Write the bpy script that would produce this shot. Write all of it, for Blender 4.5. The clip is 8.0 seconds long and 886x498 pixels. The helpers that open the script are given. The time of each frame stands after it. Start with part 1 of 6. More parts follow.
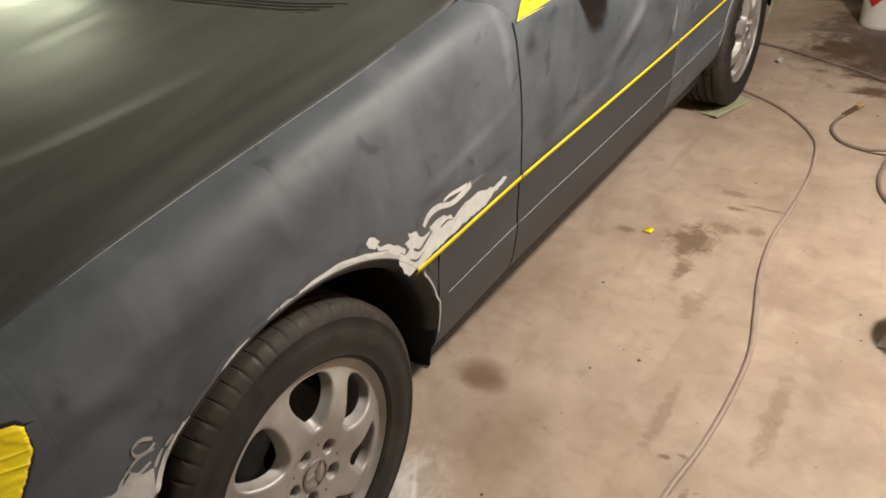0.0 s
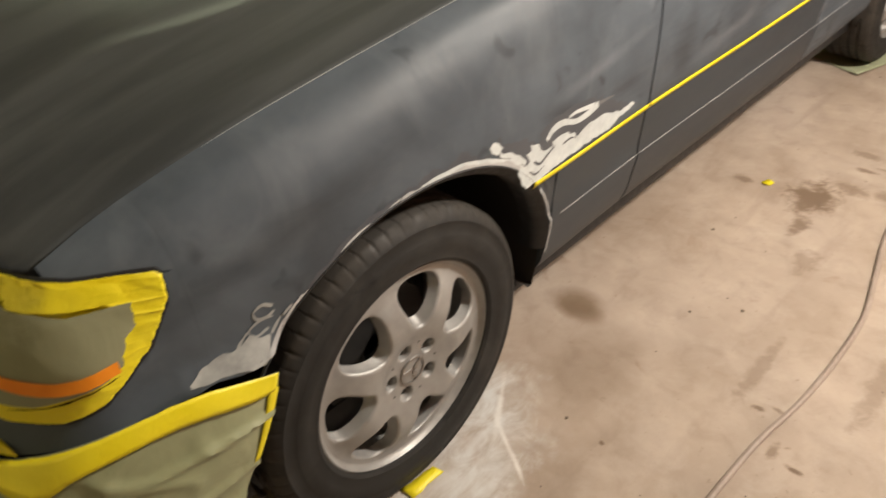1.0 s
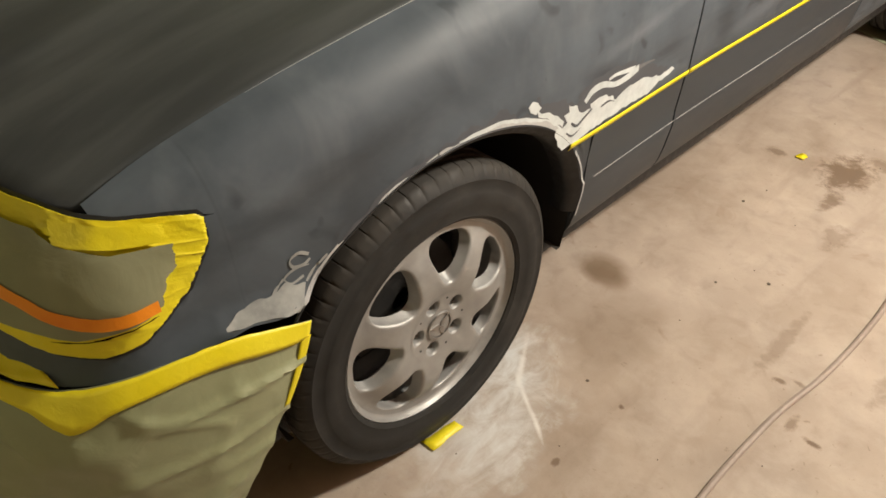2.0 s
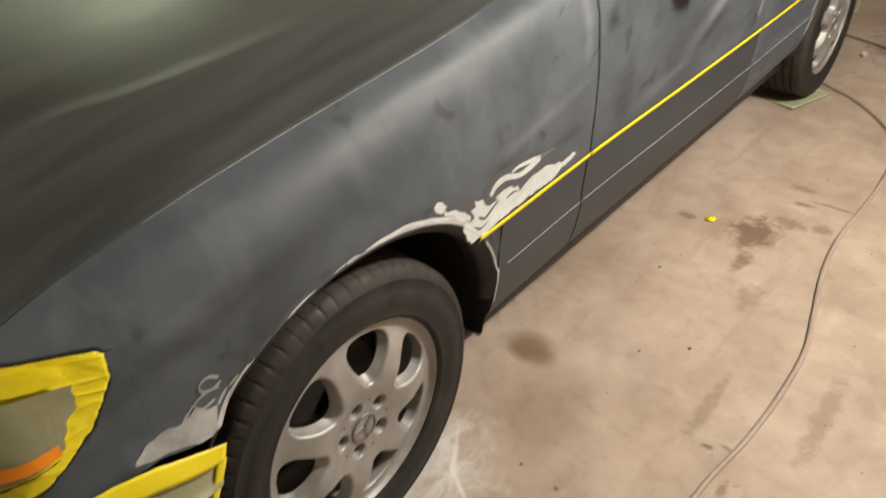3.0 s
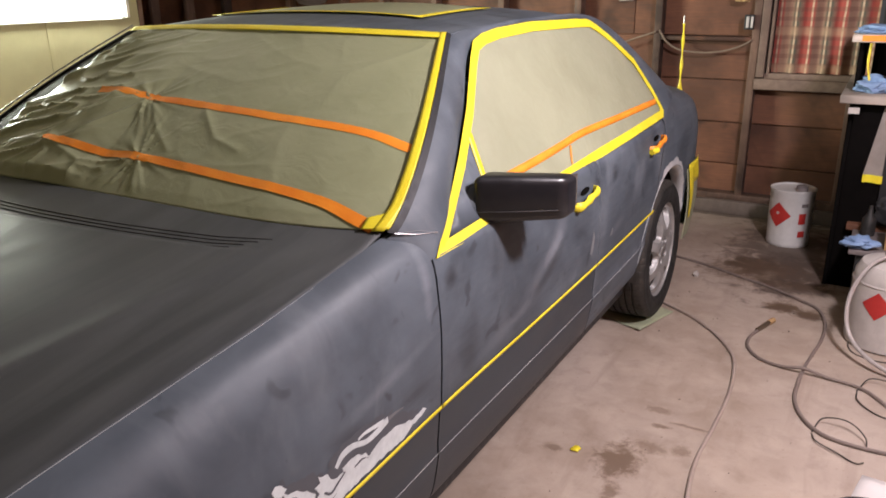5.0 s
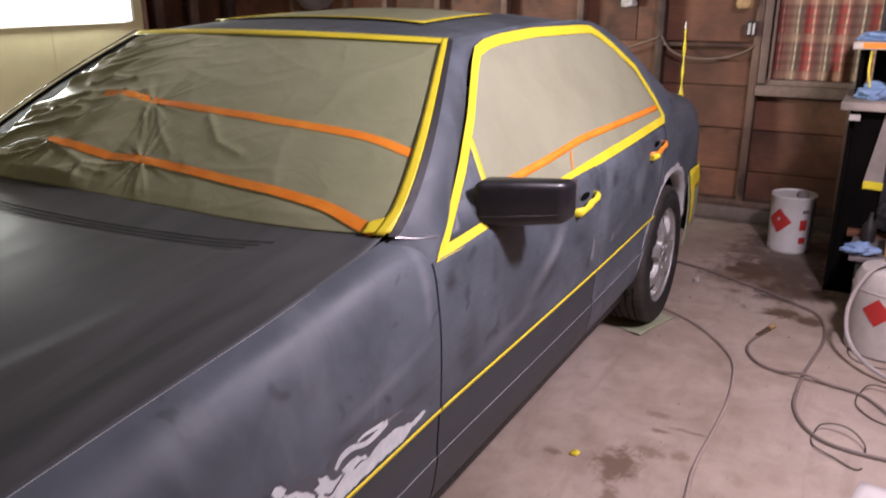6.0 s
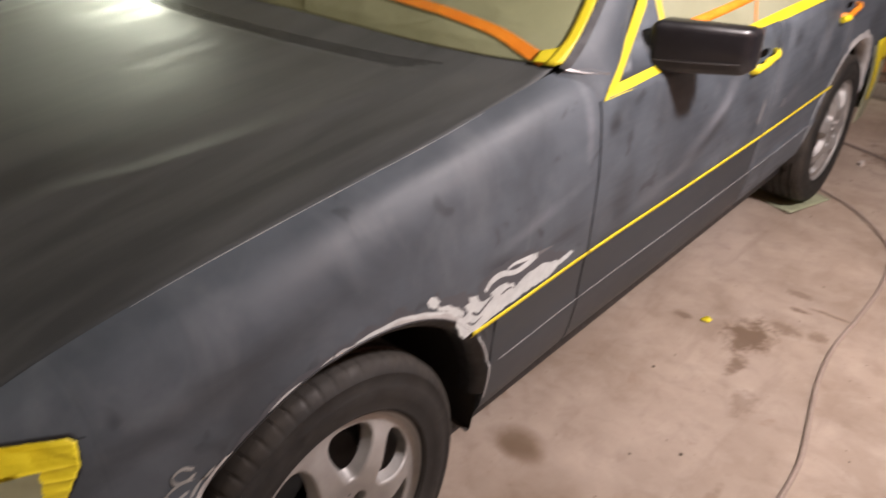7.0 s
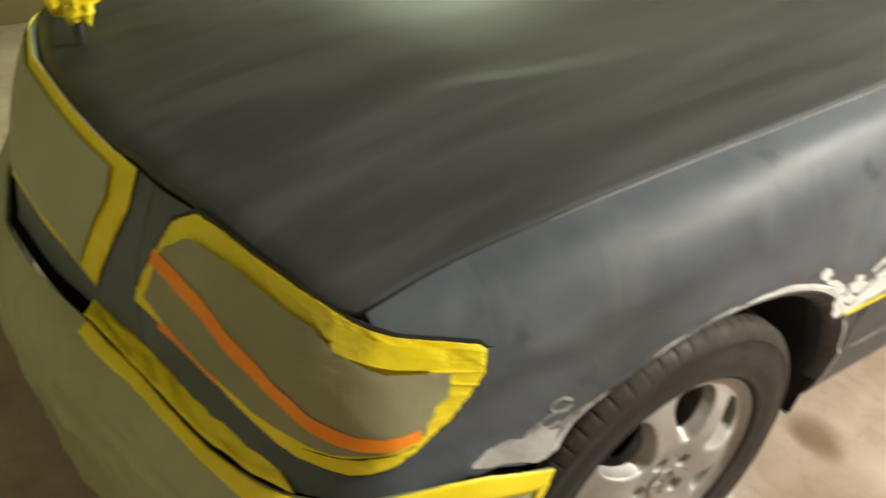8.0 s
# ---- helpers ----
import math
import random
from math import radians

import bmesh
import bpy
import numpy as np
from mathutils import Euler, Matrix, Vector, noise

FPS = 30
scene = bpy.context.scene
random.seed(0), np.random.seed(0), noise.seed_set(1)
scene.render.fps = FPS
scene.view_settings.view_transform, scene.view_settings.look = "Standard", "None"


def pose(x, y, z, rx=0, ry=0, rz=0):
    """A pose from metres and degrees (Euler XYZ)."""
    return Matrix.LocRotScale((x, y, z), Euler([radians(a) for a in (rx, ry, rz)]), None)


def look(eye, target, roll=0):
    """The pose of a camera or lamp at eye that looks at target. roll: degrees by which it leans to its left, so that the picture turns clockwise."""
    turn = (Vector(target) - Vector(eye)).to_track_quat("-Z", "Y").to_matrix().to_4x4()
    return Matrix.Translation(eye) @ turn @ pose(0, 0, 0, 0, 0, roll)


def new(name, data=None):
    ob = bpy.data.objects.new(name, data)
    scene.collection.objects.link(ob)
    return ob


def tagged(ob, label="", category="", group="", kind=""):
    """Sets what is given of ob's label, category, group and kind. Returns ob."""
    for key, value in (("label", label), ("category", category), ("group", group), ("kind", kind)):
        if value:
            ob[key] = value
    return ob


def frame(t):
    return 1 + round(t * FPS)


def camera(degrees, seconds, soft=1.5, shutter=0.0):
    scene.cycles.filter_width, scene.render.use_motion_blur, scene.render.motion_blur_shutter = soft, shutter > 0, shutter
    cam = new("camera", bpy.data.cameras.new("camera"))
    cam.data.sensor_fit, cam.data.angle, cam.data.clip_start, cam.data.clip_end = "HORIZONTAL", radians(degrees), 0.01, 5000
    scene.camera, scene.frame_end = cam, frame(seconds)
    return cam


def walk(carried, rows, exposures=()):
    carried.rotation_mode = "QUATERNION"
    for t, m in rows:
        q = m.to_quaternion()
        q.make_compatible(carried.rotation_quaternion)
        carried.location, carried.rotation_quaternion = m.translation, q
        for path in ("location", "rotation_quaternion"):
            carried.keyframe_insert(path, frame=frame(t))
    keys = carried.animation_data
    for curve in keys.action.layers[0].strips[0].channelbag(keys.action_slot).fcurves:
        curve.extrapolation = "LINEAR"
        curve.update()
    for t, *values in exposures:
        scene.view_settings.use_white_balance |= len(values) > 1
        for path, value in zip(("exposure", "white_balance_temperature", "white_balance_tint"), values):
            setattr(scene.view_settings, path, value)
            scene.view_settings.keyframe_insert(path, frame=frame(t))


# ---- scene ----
cam = camera(60.0, 8.0, soft=1.6, shutter=0.4)
PATH = [
    (0, (1.781, -0.678, 1.492), (0.671, 0.875, 0.281), -4.2),
    (0.5, (1.765, -0.695, 1.470), (0.620, 0.783, 0.201), -2.5),
    (1, (1.753, -0.738, 1.442), (0.499, 0.577, 0.097), -2.0),
    (1.2, (1.740, -0.748, 1.431), (0.463, 0.507, 0.052), -1.7),
    (2.3, (1.740, -0.766, 1.450), (0.506, 0.466, 0.011), -0.2),
    (2.5, (1.744, -0.753, 1.463), (0.521, 0.521, 0.052), -0.7),
    (3, (1.761, -0.706, 1.501), (0.567, 0.721, 0.216), -1.5),
    (3.5, (1.770, -0.680, 1.527), (0.599, 0.904, 0.419), -2.8),
    (4, (1.796, -0.668, 1.566), (0.647, 1.029, 0.612), -2.8),
    (4.5, (1.800, -0.636, 1.580), (0.701, 1.159, 0.757), -1.6),
    (5.8, (1.796, -0.603, 1.597), (0.740, 1.276, 0.920), -0.4),
    (6, (1.810, -0.623, 1.593), (0.736, 1.231, 0.873), -0.5),
    (6.5, (1.788, -0.650, 1.559), (0.629, 1.063, 0.645), 0.7),
    (7, (1.746, -0.680, 1.528), (0.485, 0.841, 0.429), 2.0),
    (7.5, (1.652, -0.758, 1.488), (0.266, 0.455, 0.285), 3.3),
    (8, (1.471, -0.863, 1.463), (-0.019, 0.146, 0.198), 4.3),
]
EXPOSURES = [
    (0.0, 0.58, 6500, 8),
    (1.2, 0.80, 6500, 6),
    (2.5, 0.83, 6450, 3),
    (3.5, 0.6, 6400, 8),
    (4.5, 0.5, 6000, 16),
    (6.0, 0.16, 5600, 33),
    (6.6, 0.26, 5800, 28),
    (7.2, 0.68, 6200, 14),
    (8.0, 1.21, 6350, 0),
]
walk(cam, [(t, look(eye, target, roll)) for t, eye, target, roll in PATH], EXPOSURES)

# ------------------------------------------------------------------ plan
S = 1.13            # metres to one unit of the plan; the car's wheelbase is 2.69 units
WB = 2.69           # rear axle behind the front axle
WALL_Y, WALL_R, WALL_L, WALL_F, TOP = 4.50, 2.75, -4.7, -2.6, 2.25
PARTITION_X, PARTITION_Y = -2.62, 2.93

# ------------------------------------------------------------------ light
world = bpy.data.worlds.new("garage_night")
scene.world = world
world.use_nodes = True
world.node_tree.nodes["Background"].inputs[0].default_value = (0.02, 0.022, 0.03, 1)
world.node_tree.nodes["Background"].inputs[1].default_value = 0.3


def area_lamp(name, at, to, w, h, watts, colour, spread=180):
    data = bpy.data.lights.new(name, "AREA")
    data.shape, data.size, data.size_y, data.energy, data.color = "RECTANGLE", w * S, h * S, watts, colour
    data.spread = radians(spread)
    ob = new(name, data)
    ob.matrix_world = look(Vector(at) * S, Vector(to) * S)
    return ob


area_lamp("tube_light_glow", (-2.50, 1.92, 1.335), (0.2, 1.6, 0.90), 1.70, 0.14, 232, (0.96, 1.0, 0.70))
# the warm lamp hung over the free side of the car, and a dim added fill for its front
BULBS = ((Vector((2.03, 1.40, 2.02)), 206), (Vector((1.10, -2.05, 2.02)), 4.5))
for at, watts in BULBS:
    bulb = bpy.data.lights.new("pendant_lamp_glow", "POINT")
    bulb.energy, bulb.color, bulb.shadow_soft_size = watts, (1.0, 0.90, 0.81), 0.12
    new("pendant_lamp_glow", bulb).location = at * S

# ------------------------------------------------------------------ materials


class Mat:
    """A node material; helpers add nodes and return sockets."""

    def __init__(self, name, rough=0.5, metal=0.0):
        self.m = bpy.data.materials.new(name)
        self.m.use_nodes = True
        self.t = self.m.node_tree
        self.b = self.t.nodes["Principled BSDF"]
        self.b.inputs["Roughness"].default_value = rough
        self.b.inputs["Metallic"].default_value = metal
        self.co = self.t.nodes.new("ShaderNodeTexCoord").outputs["Object"]

    def put(self, socket, value):
        if isinstance(value, bpy.types.NodeSocket):
            self.t.links.new(value, socket)
        else:
            socket.default_value = value

    def mapped(self, scale=(1, 1, 1), rot=(0, 0, 0), move=(0, 0, 0)):
        n = self.t.nodes.new("ShaderNodeMapping")
        self.t.links.new(self.co, n.inputs[0])
        n.inputs["Scale"].default_value, n.inputs["Rotation"].default_value, n.inputs["Location"].default_value = scale, rot, move
        return n.outputs[0]

    def noise(self, scale, detail=4, rough=0.55, vec=None, warp=0.0):
        n = self.t.nodes.new("ShaderNodeTexNoise")
        self.t.links.new(vec or self.co, n.inputs["Vector"])
        n.inputs["Scale"].default_value, n.inputs["Detail"].default_value, n.inputs["Roughness"].default_value = scale, detail, rough
        n.inputs["Distortion"].default_value = warp
        return n.outputs["Fac"]

    def ramp(self, fac, lo, hi, a=0.0, b=1.0):
        n = self.t.nodes.new("ShaderNodeMapRange")
        self.t.links.new(fac, n.inputs[0])
        for i, v in enumerate((lo, hi, a, b)):
            n.inputs[i + 1].default_value = v
        return n.outputs[0]

    def math(self, op, a, b=0.0):
        n = self.t.nodes.new("ShaderNodeMath")
        n.operation = op
        self.put(n.inputs[0], a)
        self.put(n.inputs[1], b)
        return n.outputs[0]

    def mix(self, fac, a, b):
        n = self.t.nodes.new("ShaderNodeMix")
        n.data_type = "RGBA"
        self.put(n.inputs[0], fac)
        for i, v in ((6, a), (7, b)):
            self.put(n.inputs[i], (*v, 1) if isinstance(v, tuple) else v)
        return n.outputs[2]

    def blob(self, x, y, rx, ry, wobble, hard=0.35):
        """A mask round (x, y) on the ground, its rim broken up by the noise socket."""
        v = self.mapped(scale=(1 / rx, 1 / ry, 0), move=(-x / rx, -y / ry, 0))
        n = self.t.nodes.new("ShaderNodeVectorMath")
        n.operation = "LENGTH"
        self.t.links.new(v, n.inputs[0])
        d = self.math("ADD", n.outputs["Value"], self.ramp(wobble, 0.25, 0.75, -0.75, 0.75))
        return self.ramp(d, 1.0 + hard, 1.0 - hard)

    def smear(self, y, z, ry, rz, tilt, wobble, hard=0.9):
        """A wiped or smudged patch on the car's side, about (y, z) of the plan; two paint shadow and highlight."""
        n = self.t.nodes.new("ShaderNodeMapping")
        n.vector_type = "TEXTURE"
        self.t.links.new(self.co, n.inputs[0])
        n.inputs["Location"].default_value, n.inputs["Rotation"].default_value, n.inputs["Scale"].default_value = (0, (y - 1.35) * S, z * S), (radians(tilt), 0, 0), (100, ry * S, rz * S)
        k = self.t.nodes.new("ShaderNodeVectorMath")
        k.operation = "LENGTH"
        self.t.links.new(n.outputs[0], k.inputs[0])
        return self.ramp(self.math("ADD", k.outputs["Value"], self.ramp(wobble, 0.25, 0.75, -0.7, 0.7)), 1.0 + hard, 1.0 - hard)

    def random(self):
        return self.t.nodes.new("ShaderNodeObjectInfo").outputs["Random"]

    def bump(self, height, strength=0.2, dist=0.002):
        n = self.t.nodes.new("ShaderNodeBump")
        n.inputs["Strength"].default_value, n.inputs["Distance"].default_value = strength, dist
        self.t.links.new(height, n.inputs["Height"])
        self.t.links.new(n.outputs[0], self.b.inputs["Normal"])

    def colour(self, c):
        self.put(self.b.inputs["Base Color"], (*c, 1) if isinstance(c, tuple) else c)
        return self

    def rough(self, r):
        self.put(self.b.inputs["Roughness"], r)
        return self


def rubber():
    """Worn tyre rubber: grey scuffed walls, brown dust on the tread."""
    m = Mat("tyre_rubber")
    fine, coarse = m.noise(26, 5, 0.6), m.noise(7, 4, 0.6, warp=0.5)
    n = m.t.nodes.new("ShaderNodeVectorMath")
    n.operation = "LENGTH"
    m.t.links.new(m.mapped(scale=(0, 1, 1)), n.inputs[0])
    tread = m.math("MULTIPLY", m.ramp(n.outputs["Value"], 0.318, 0.338), m.ramp(coarse, 0.36, 0.62, 0.35, 1.0))
    c = m.mix(m.ramp(fine, 0.32, 0.68), (0.011, 0.011, 0.0105), (0.026, 0.0255, 0.024))
    c = m.mix(m.ramp(coarse, 0.5, 0.7, 0, 0.45), c, (0.048, 0.046, 0.042))
    c = m.mix(tread, c, (0.046, 0.040, 0.033))
    m.colour(c).rough(m.ramp(fine, 0.3, 0.7, 0.52, 0.80))
    m.b.inputs["Specular IOR Level"].default_value = 0.35
    m.bump(fine, 0.25, 0.001)
    return m.m


def plain(name, a, b, scale=30, rough=(0.4, 0.6), metal=0.0, bump=0.0, stretch=(1, 1, 1)):
    """Two tones mixed by fine and coarse noise."""
    m = Mat(name, metal=metal)
    v = m.mapped(scale=stretch)
    fine, coarse = m.noise(scale, 5, 0.6, v), m.noise(scale / 9, 3, 0.5, v)
    f = m.math("ADD", m.math("MULTIPLY", fine, 0.5), m.math("MULTIPLY", coarse, 0.5))
    f = m.ramp(f, 0.32, 0.68)
    m.colour(m.mix(f, a, b)).rough(m.ramp(fine, 0.3, 0.7, *rough))
    if bump:
        m.bump(fine, bump, 0.001)
    return m.m


def primer_paint():
    """Sanded dark grey-blue primer: cloudy scuffs, long streaks, pale dust, a painted mirror shadow and fender
    highlight.
    """
    m = Mat("sanded_primer")
    cloud = m.noise(3.2, 5, 0.6, warp=0.6)
    smear = m.noise(4.2, 4, 0.6, m.mapped(scale=(1.2, 1.5, 1.0), rot=(0.6, 0.2, 0.3)), warp=0.5)
    streak = m.noise(14, 3, 0.5, m.mapped(scale=(3.0, 0.16, 3.0)))
    c = m.mix(m.ramp(cloud, 0.35, 0.68), (0.055, 0.068, 0.083), (0.100, 0.120, 0.142))
    c = m.mix(m.ramp(smear, 0.52, 0.74, 0, 0.4), c, (0.18, 0.20, 0.22))
    dark = m.noise(2.3, 2, 0.4, m.mapped(move=(3, 1, 7)))
    c = m.mix(m.ramp(dark, 0.62, 0.72, 0, 0.6), c, (0.012, 0.013, 0.016))
    thumb = m.noise(11, 2, 0.4, m.mapped(scale=(1, 1, 1.3), move=(6, 2, 1)), warp=0.8)
    c = m.mix(m.ramp(thumb, 0.66, 0.74, 0, 0.45), c, (0.014, 0.015, 0.018))
    w = m.noise(13, 4, 0.6, m.mapped(scale=(1, 0.6, 1.6)), warp=0.5)
    # wiped pale marks; the upright one at y 0.69 paints a fender highlight
    for y, z, ry, rz, tilt, k in ((1.27, 0.675, 0.10, 0.018, 22, 0.32), (1.40, 0.735, 0.07, 0.026, 40, 0.4), (1.36, 0.705, 0.05, 0.014, 30, 0.4), (0.69, 0.84, 0.012, 0.06, 0, 0.45), (1.10, 0.60, 0.15, 0.012, 6, 0.35),
                                  (1.95, 0.62, 0.05, 0.012, 10, 0.25), (2.24, 0.74, 0.05, 0.030, 25, 0.25), (0.52, 0.70, 0.10, 0.010, 8, 0.3), (2.52, 0.74, 0.04, 0.05, 0, 0.25)):
        c = m.mix(m.math("MULTIPLY", m.smear(y, z, ry, rz, tilt, w), k), c, (0.26, 0.28, 0.31))
    # dark smudges; the one at y 1.02 paints the mirror's cast shadow
    for y, z, ry, rz, tilt, k in ((1.34, 0.665, 0.10, 0.014, 24, 0.7), (0.79, 0.815, 0.018, 0.016, 0, 0.8), (1.92, 0.808, 0.022, 0.020, 10, 0.8), (-0.20, 0.70, 0.13, 0.020, 14, 0.5), (1.02, 0.80, 0.05, 0.055, -20, 0.45),
                                  (0.86, 0.62, 0.03, 0.05, 0, 0.4), (2.06, 0.70, 0.05, 0.03, 15, 0.5), (1.58, 0.70, 0.05, 0.035, 0, 0.4), (0.40, 0.655, 0.05, 0.014, -12, 0.5), (0.62, 0.625, 0.03, 0.012, 0, 0.4), (1.15, 0.62, 0.42, 0.10, 8, 0.35), (2.05, 0.62, 0.30, 0.10, 5, 0.3)):
        c = m.mix(m.math("MULTIPLY", m.smear(y, z, ry, rz, tilt, w), k), c, (0.022, 0.024, 0.028))
    m.colour(c)
    r = m.math("ADD", m.ramp(cloud, 0.3, 0.7, 0.52, 0.65), m.ramp(streak, 0.3, 0.7, -0.05, 0.05))
    r = m.math("ADD", r, m.ramp(smear, 0.5, 0.72, 0.0, 0.05))
    m.rough(r)
    m.b.inputs["Specular IOR Level"].default_value = 0.52
    m.bump(m.math("ADD", m.noise(160, 2), m.math("MULTIPLY", streak, 1.5)), 0.05, 0.001)
    return m.m


def hood_paint():
    """The same primer on the hood: wiped lengthways, so that its gloss runs in streaks."""
    m = Mat("wiped_primer")
    cloud = m.noise(2.4, 4, 0.55, warp=0.4)
    wipe = m.noise(9, 4, 0.55, m.mapped(scale=(1.6, 0.13, 1.0), rot=(0, 0, 0.12)), warp=0.3)
    c = m.mix(m.ramp(wipe, 0.38, 0.63), (0.045, 0.049, 0.050), (0.073, 0.078, 0.077))
    m.colour(c)
    m.rough(m.math("ADD", m.ramp(wipe, 0.36, 0.66, 0.54, 0.66), m.ramp(cloud, 0.3, 0.7, -0.04, 0.05)))
    m.b.inputs["Specular IOR Level"].default_value = 0.30
    m.bump(wipe, 0.03, 0.0010)
    return m.m


def paper(name, a, b, crease=0.6, gloss=0.5, coat=0.0):
    m = Mat(name, rough=0.55)
    broad = m.noise(4, 3, 0.5, warp=0.8)
    fold = m.noise(13, 3, 0.5, warp=2.2)
    m.colour(m.mix(m.ramp(broad, 0.3, 0.7), a, b)).rough(m.ramp(fold, 0.3, 0.7, 0.42, 0.54))
    m.b.inputs["Specular IOR Level"].default_value = gloss
    m.b.inputs["Coat Weight"].default_value, m.b.inputs["Coat Roughness"].default_value = coat, 0.44
    m.bump(m.math("ADD", broad, m.math("MULTIPLY", fold, 0.35)), crease, 0.006)
    return m.m


def tape(name, a, b):
    m = Mat(name, rough=0.45)
    crepe = m.noise(60, 3, 0.6, warp=0.5)
    c = m.mix(m.ramp(m.noise(9, 3), 0.35, 0.7), a, b)
    m.colour(c).rough(m.ramp(crepe, 0.3, 0.7, 0.38, 0.55))
    m.bump(m.math("ADD", crepe, m.noise(14, 2)), 0.35, 0.0025)
    return m.m


def concrete():
    m = Mat("stained_concrete")
    w = m.noise(9, 5, 0.65, warp=0.6)
    fine, grit = m.noise(3.1, 6, 0.62), m.noise(190, 3, 0.6)
    c = m.mix(m.ramp(fine, 0.33, 0.68), (0.305, 0.238, 0.182), (0.415, 0.335, 0.264))
    c = m.mix(m.ramp(m.noise(1.1, 3, 0.5, m.mapped(move=(4, 9, 0))), 0.48, 0.66, 0, 0.55), c, (0.46, 0.385, 0.325))
    mottle = m.noise(12, 5, 0.62, warp=0.5)
    c = m.mix(m.ramp(mottle, 0.50, 0.70, 0, 0.34), c, (0.225, 0.168, 0.125))
    pale = m.noise(6.0, 6, 0.65, m.mapped(move=(2, 7, 0)), warp=0.3)
    c = m.mix(m.ramp(pale, 0.46, 0.74, 0, 0.6), c, (0.50, 0.42, 0.348))
    drag = m.noise(10, 4, 0.6, m.mapped(scale=(0.9, 0.14, 1), rot=(0, 0, 0.5)), warp=0.3)
    c = m.mix(m.ramp(drag, 0.57, 0.70, 0, 0.3), c, (0.235, 0.17, 0.125))
    speck = m.noise(55, 3, 0.6, m.mapped(move=(8, 3, 0)), warp=0.6)
    c = m.mix(m.ramp(speck, 0.68, 0.74, 0, 0.55), c, (0.20, 0.14, 0.095))
    c = m.mix(m.ramp(grit, 0.60, 0.72, 0, 0.2), c, (0.15, 0.12, 0.095))
    rust = m.ramp(m.noise(6.5, 4, 0.6, m.mapped(move=(1, 5, 0)), warp=0.8), 0.66, 0.74, 0, 0.4)
    c = m.mix(rust, c, (0.22, 0.135, 0.085))
    # dark patches by the pail: oily stain with the rack's floor shadow painted in
    for x, y, rx, ry, k in ((1.27, 3.85, 0.29, 0.60, 0.70), (1.30, 3.55, 0.22, 0.22, 0.6), (1.12, 3.55, 0.12, 0.10, 0.8), (1.34, 3.30, 0.16, 0.10, 0.7), (1.33, 3.02, 0.06, 0.05, 0.85), (1.45, 2.97, 0.05, 0.04, 0.8), (0.70, 4.46, 0.9, 0.05, 0.7)):
        c = m.mix(m.math("MULTIPLY", m.blob(x * S, y * S, rx * S, ry * S, w, 0.3), k), c, (0.062, 0.040, 0.029))
    swipe = m.noise(13, 6, 0.65, m.mapped(scale=(1.4, 0.6, 1), rot=(0, 0, 0.4)), warp=1.4)
    splash = m.noise(22, 5, 0.7, warp=0.4)
    stains = ((1.035, 1.50, 0.060, 0.085, 0.8), (1.06, 1.335, 0.022, 0.055, 0.65),
              (0.825, 1.475, 0.030, 0.018, 0.6), (1.195, 1.64, 0.025, 0.03, 0.5), (1.07, 1.86, 0.035, 0.02, 0.5),
              (1.268, 0.61, 0.012, 0.008, 0.8), (1.304, 0.63, 0.014, 0.006, 0.6), (1.339, 0.517, 0.010, 0.022, 0.6), (1.389, 0.50, 0.020, 0.008, 0.9), (1.067, 0.309, 0.006, 0.006, 0.9), (1.055, 0.106, 0.008, 0.008, 0.8), (1.10, 1.76, 0.03, 0.012, 0.7), (1.19, 1.80, 0.05, 0.008, 0.6), (1.10, 1.62, 0.05, 0.03, 0.5), (1.14, 1.18, 0.03, 0.05, 0.4), (1.22, 0.72, 0.015, 0.12, 0.35), (1.44, 0.86, 0.02, 0.16, 0.35), (1.32, 3.02, 0.07, 0.06, 0.8), (1.44, 2.98, 0.06, 0.05, 0.7),
              (1.14, 3.52, 0.20, 0.14, 0.6), (1.00, 3.40, 0.12, 0.05, 0.4), (1.24, 3.33, 0.30, 0.05, 0.4))
    for x, y, rx, ry, k in stains:
        b = m.math("MULTIPLY", m.blob(x * S, y * S, rx * S, ry * S, splash, 0.35), k)
        c = m.mix(b, c, (0.125, 0.076, 0.042))
    calm = m.ramp(m.noise(7, 4, 0.55, warp=0.3), 0.0, 1.0, 0.34, 0.66)
    for x, y, rx, ry, k in ((0.775, 0.643, 0.070, 0.046, 0.75), (0.80, 0.625, 0.060, 0.035, 0.5), (0.935, 0.465, 0.085, 0.12, 0.36), (0.90, 0.60, 0.10, 0.06, 0.2), (1.02, 0.12, 0.07, 0.16, 0.22)):
        c = m.mix(m.math("MULTIPLY", m.blob(x * S, y * S, rx * S, ry * S, calm, 0.4), k), c, (0.150, 0.095, 0.052))
    for x, y, rx, ry, k in ((0.835, 0.22, 0.065, 0.11, 0.95), (0.90, 0.13, 0.085, 0.09, 0.75), (0.88, 0.02, 0.09, 0.12, 0.6), (0.80, 0.30, 0.03, 0.06, 0.9), (0.97, 0.05, 0.05, 0.10, 0.4)):
        b = m.math("MULTIPLY", m.blob(x * S, y * S, rx * S, ry * S, w, 0.6), m.ramp(swipe, 0.36, 0.62, 0.25 * k, k))
        c = m.mix(b, c, (0.62, 0.62, 0.60))
    for x, y, rx, ry, turn in ((0.845, 0.25, 0.006, 0.075, 32), (0.915, 0.183, 0.005, 0.055, 58), (0.975, 0.147, 0.005, 0.035, 55)):
        n = m.t.nodes.new("ShaderNodeMapping")
        n.vector_type = "TEXTURE"
        m.t.links.new(m.co, n.inputs[0])
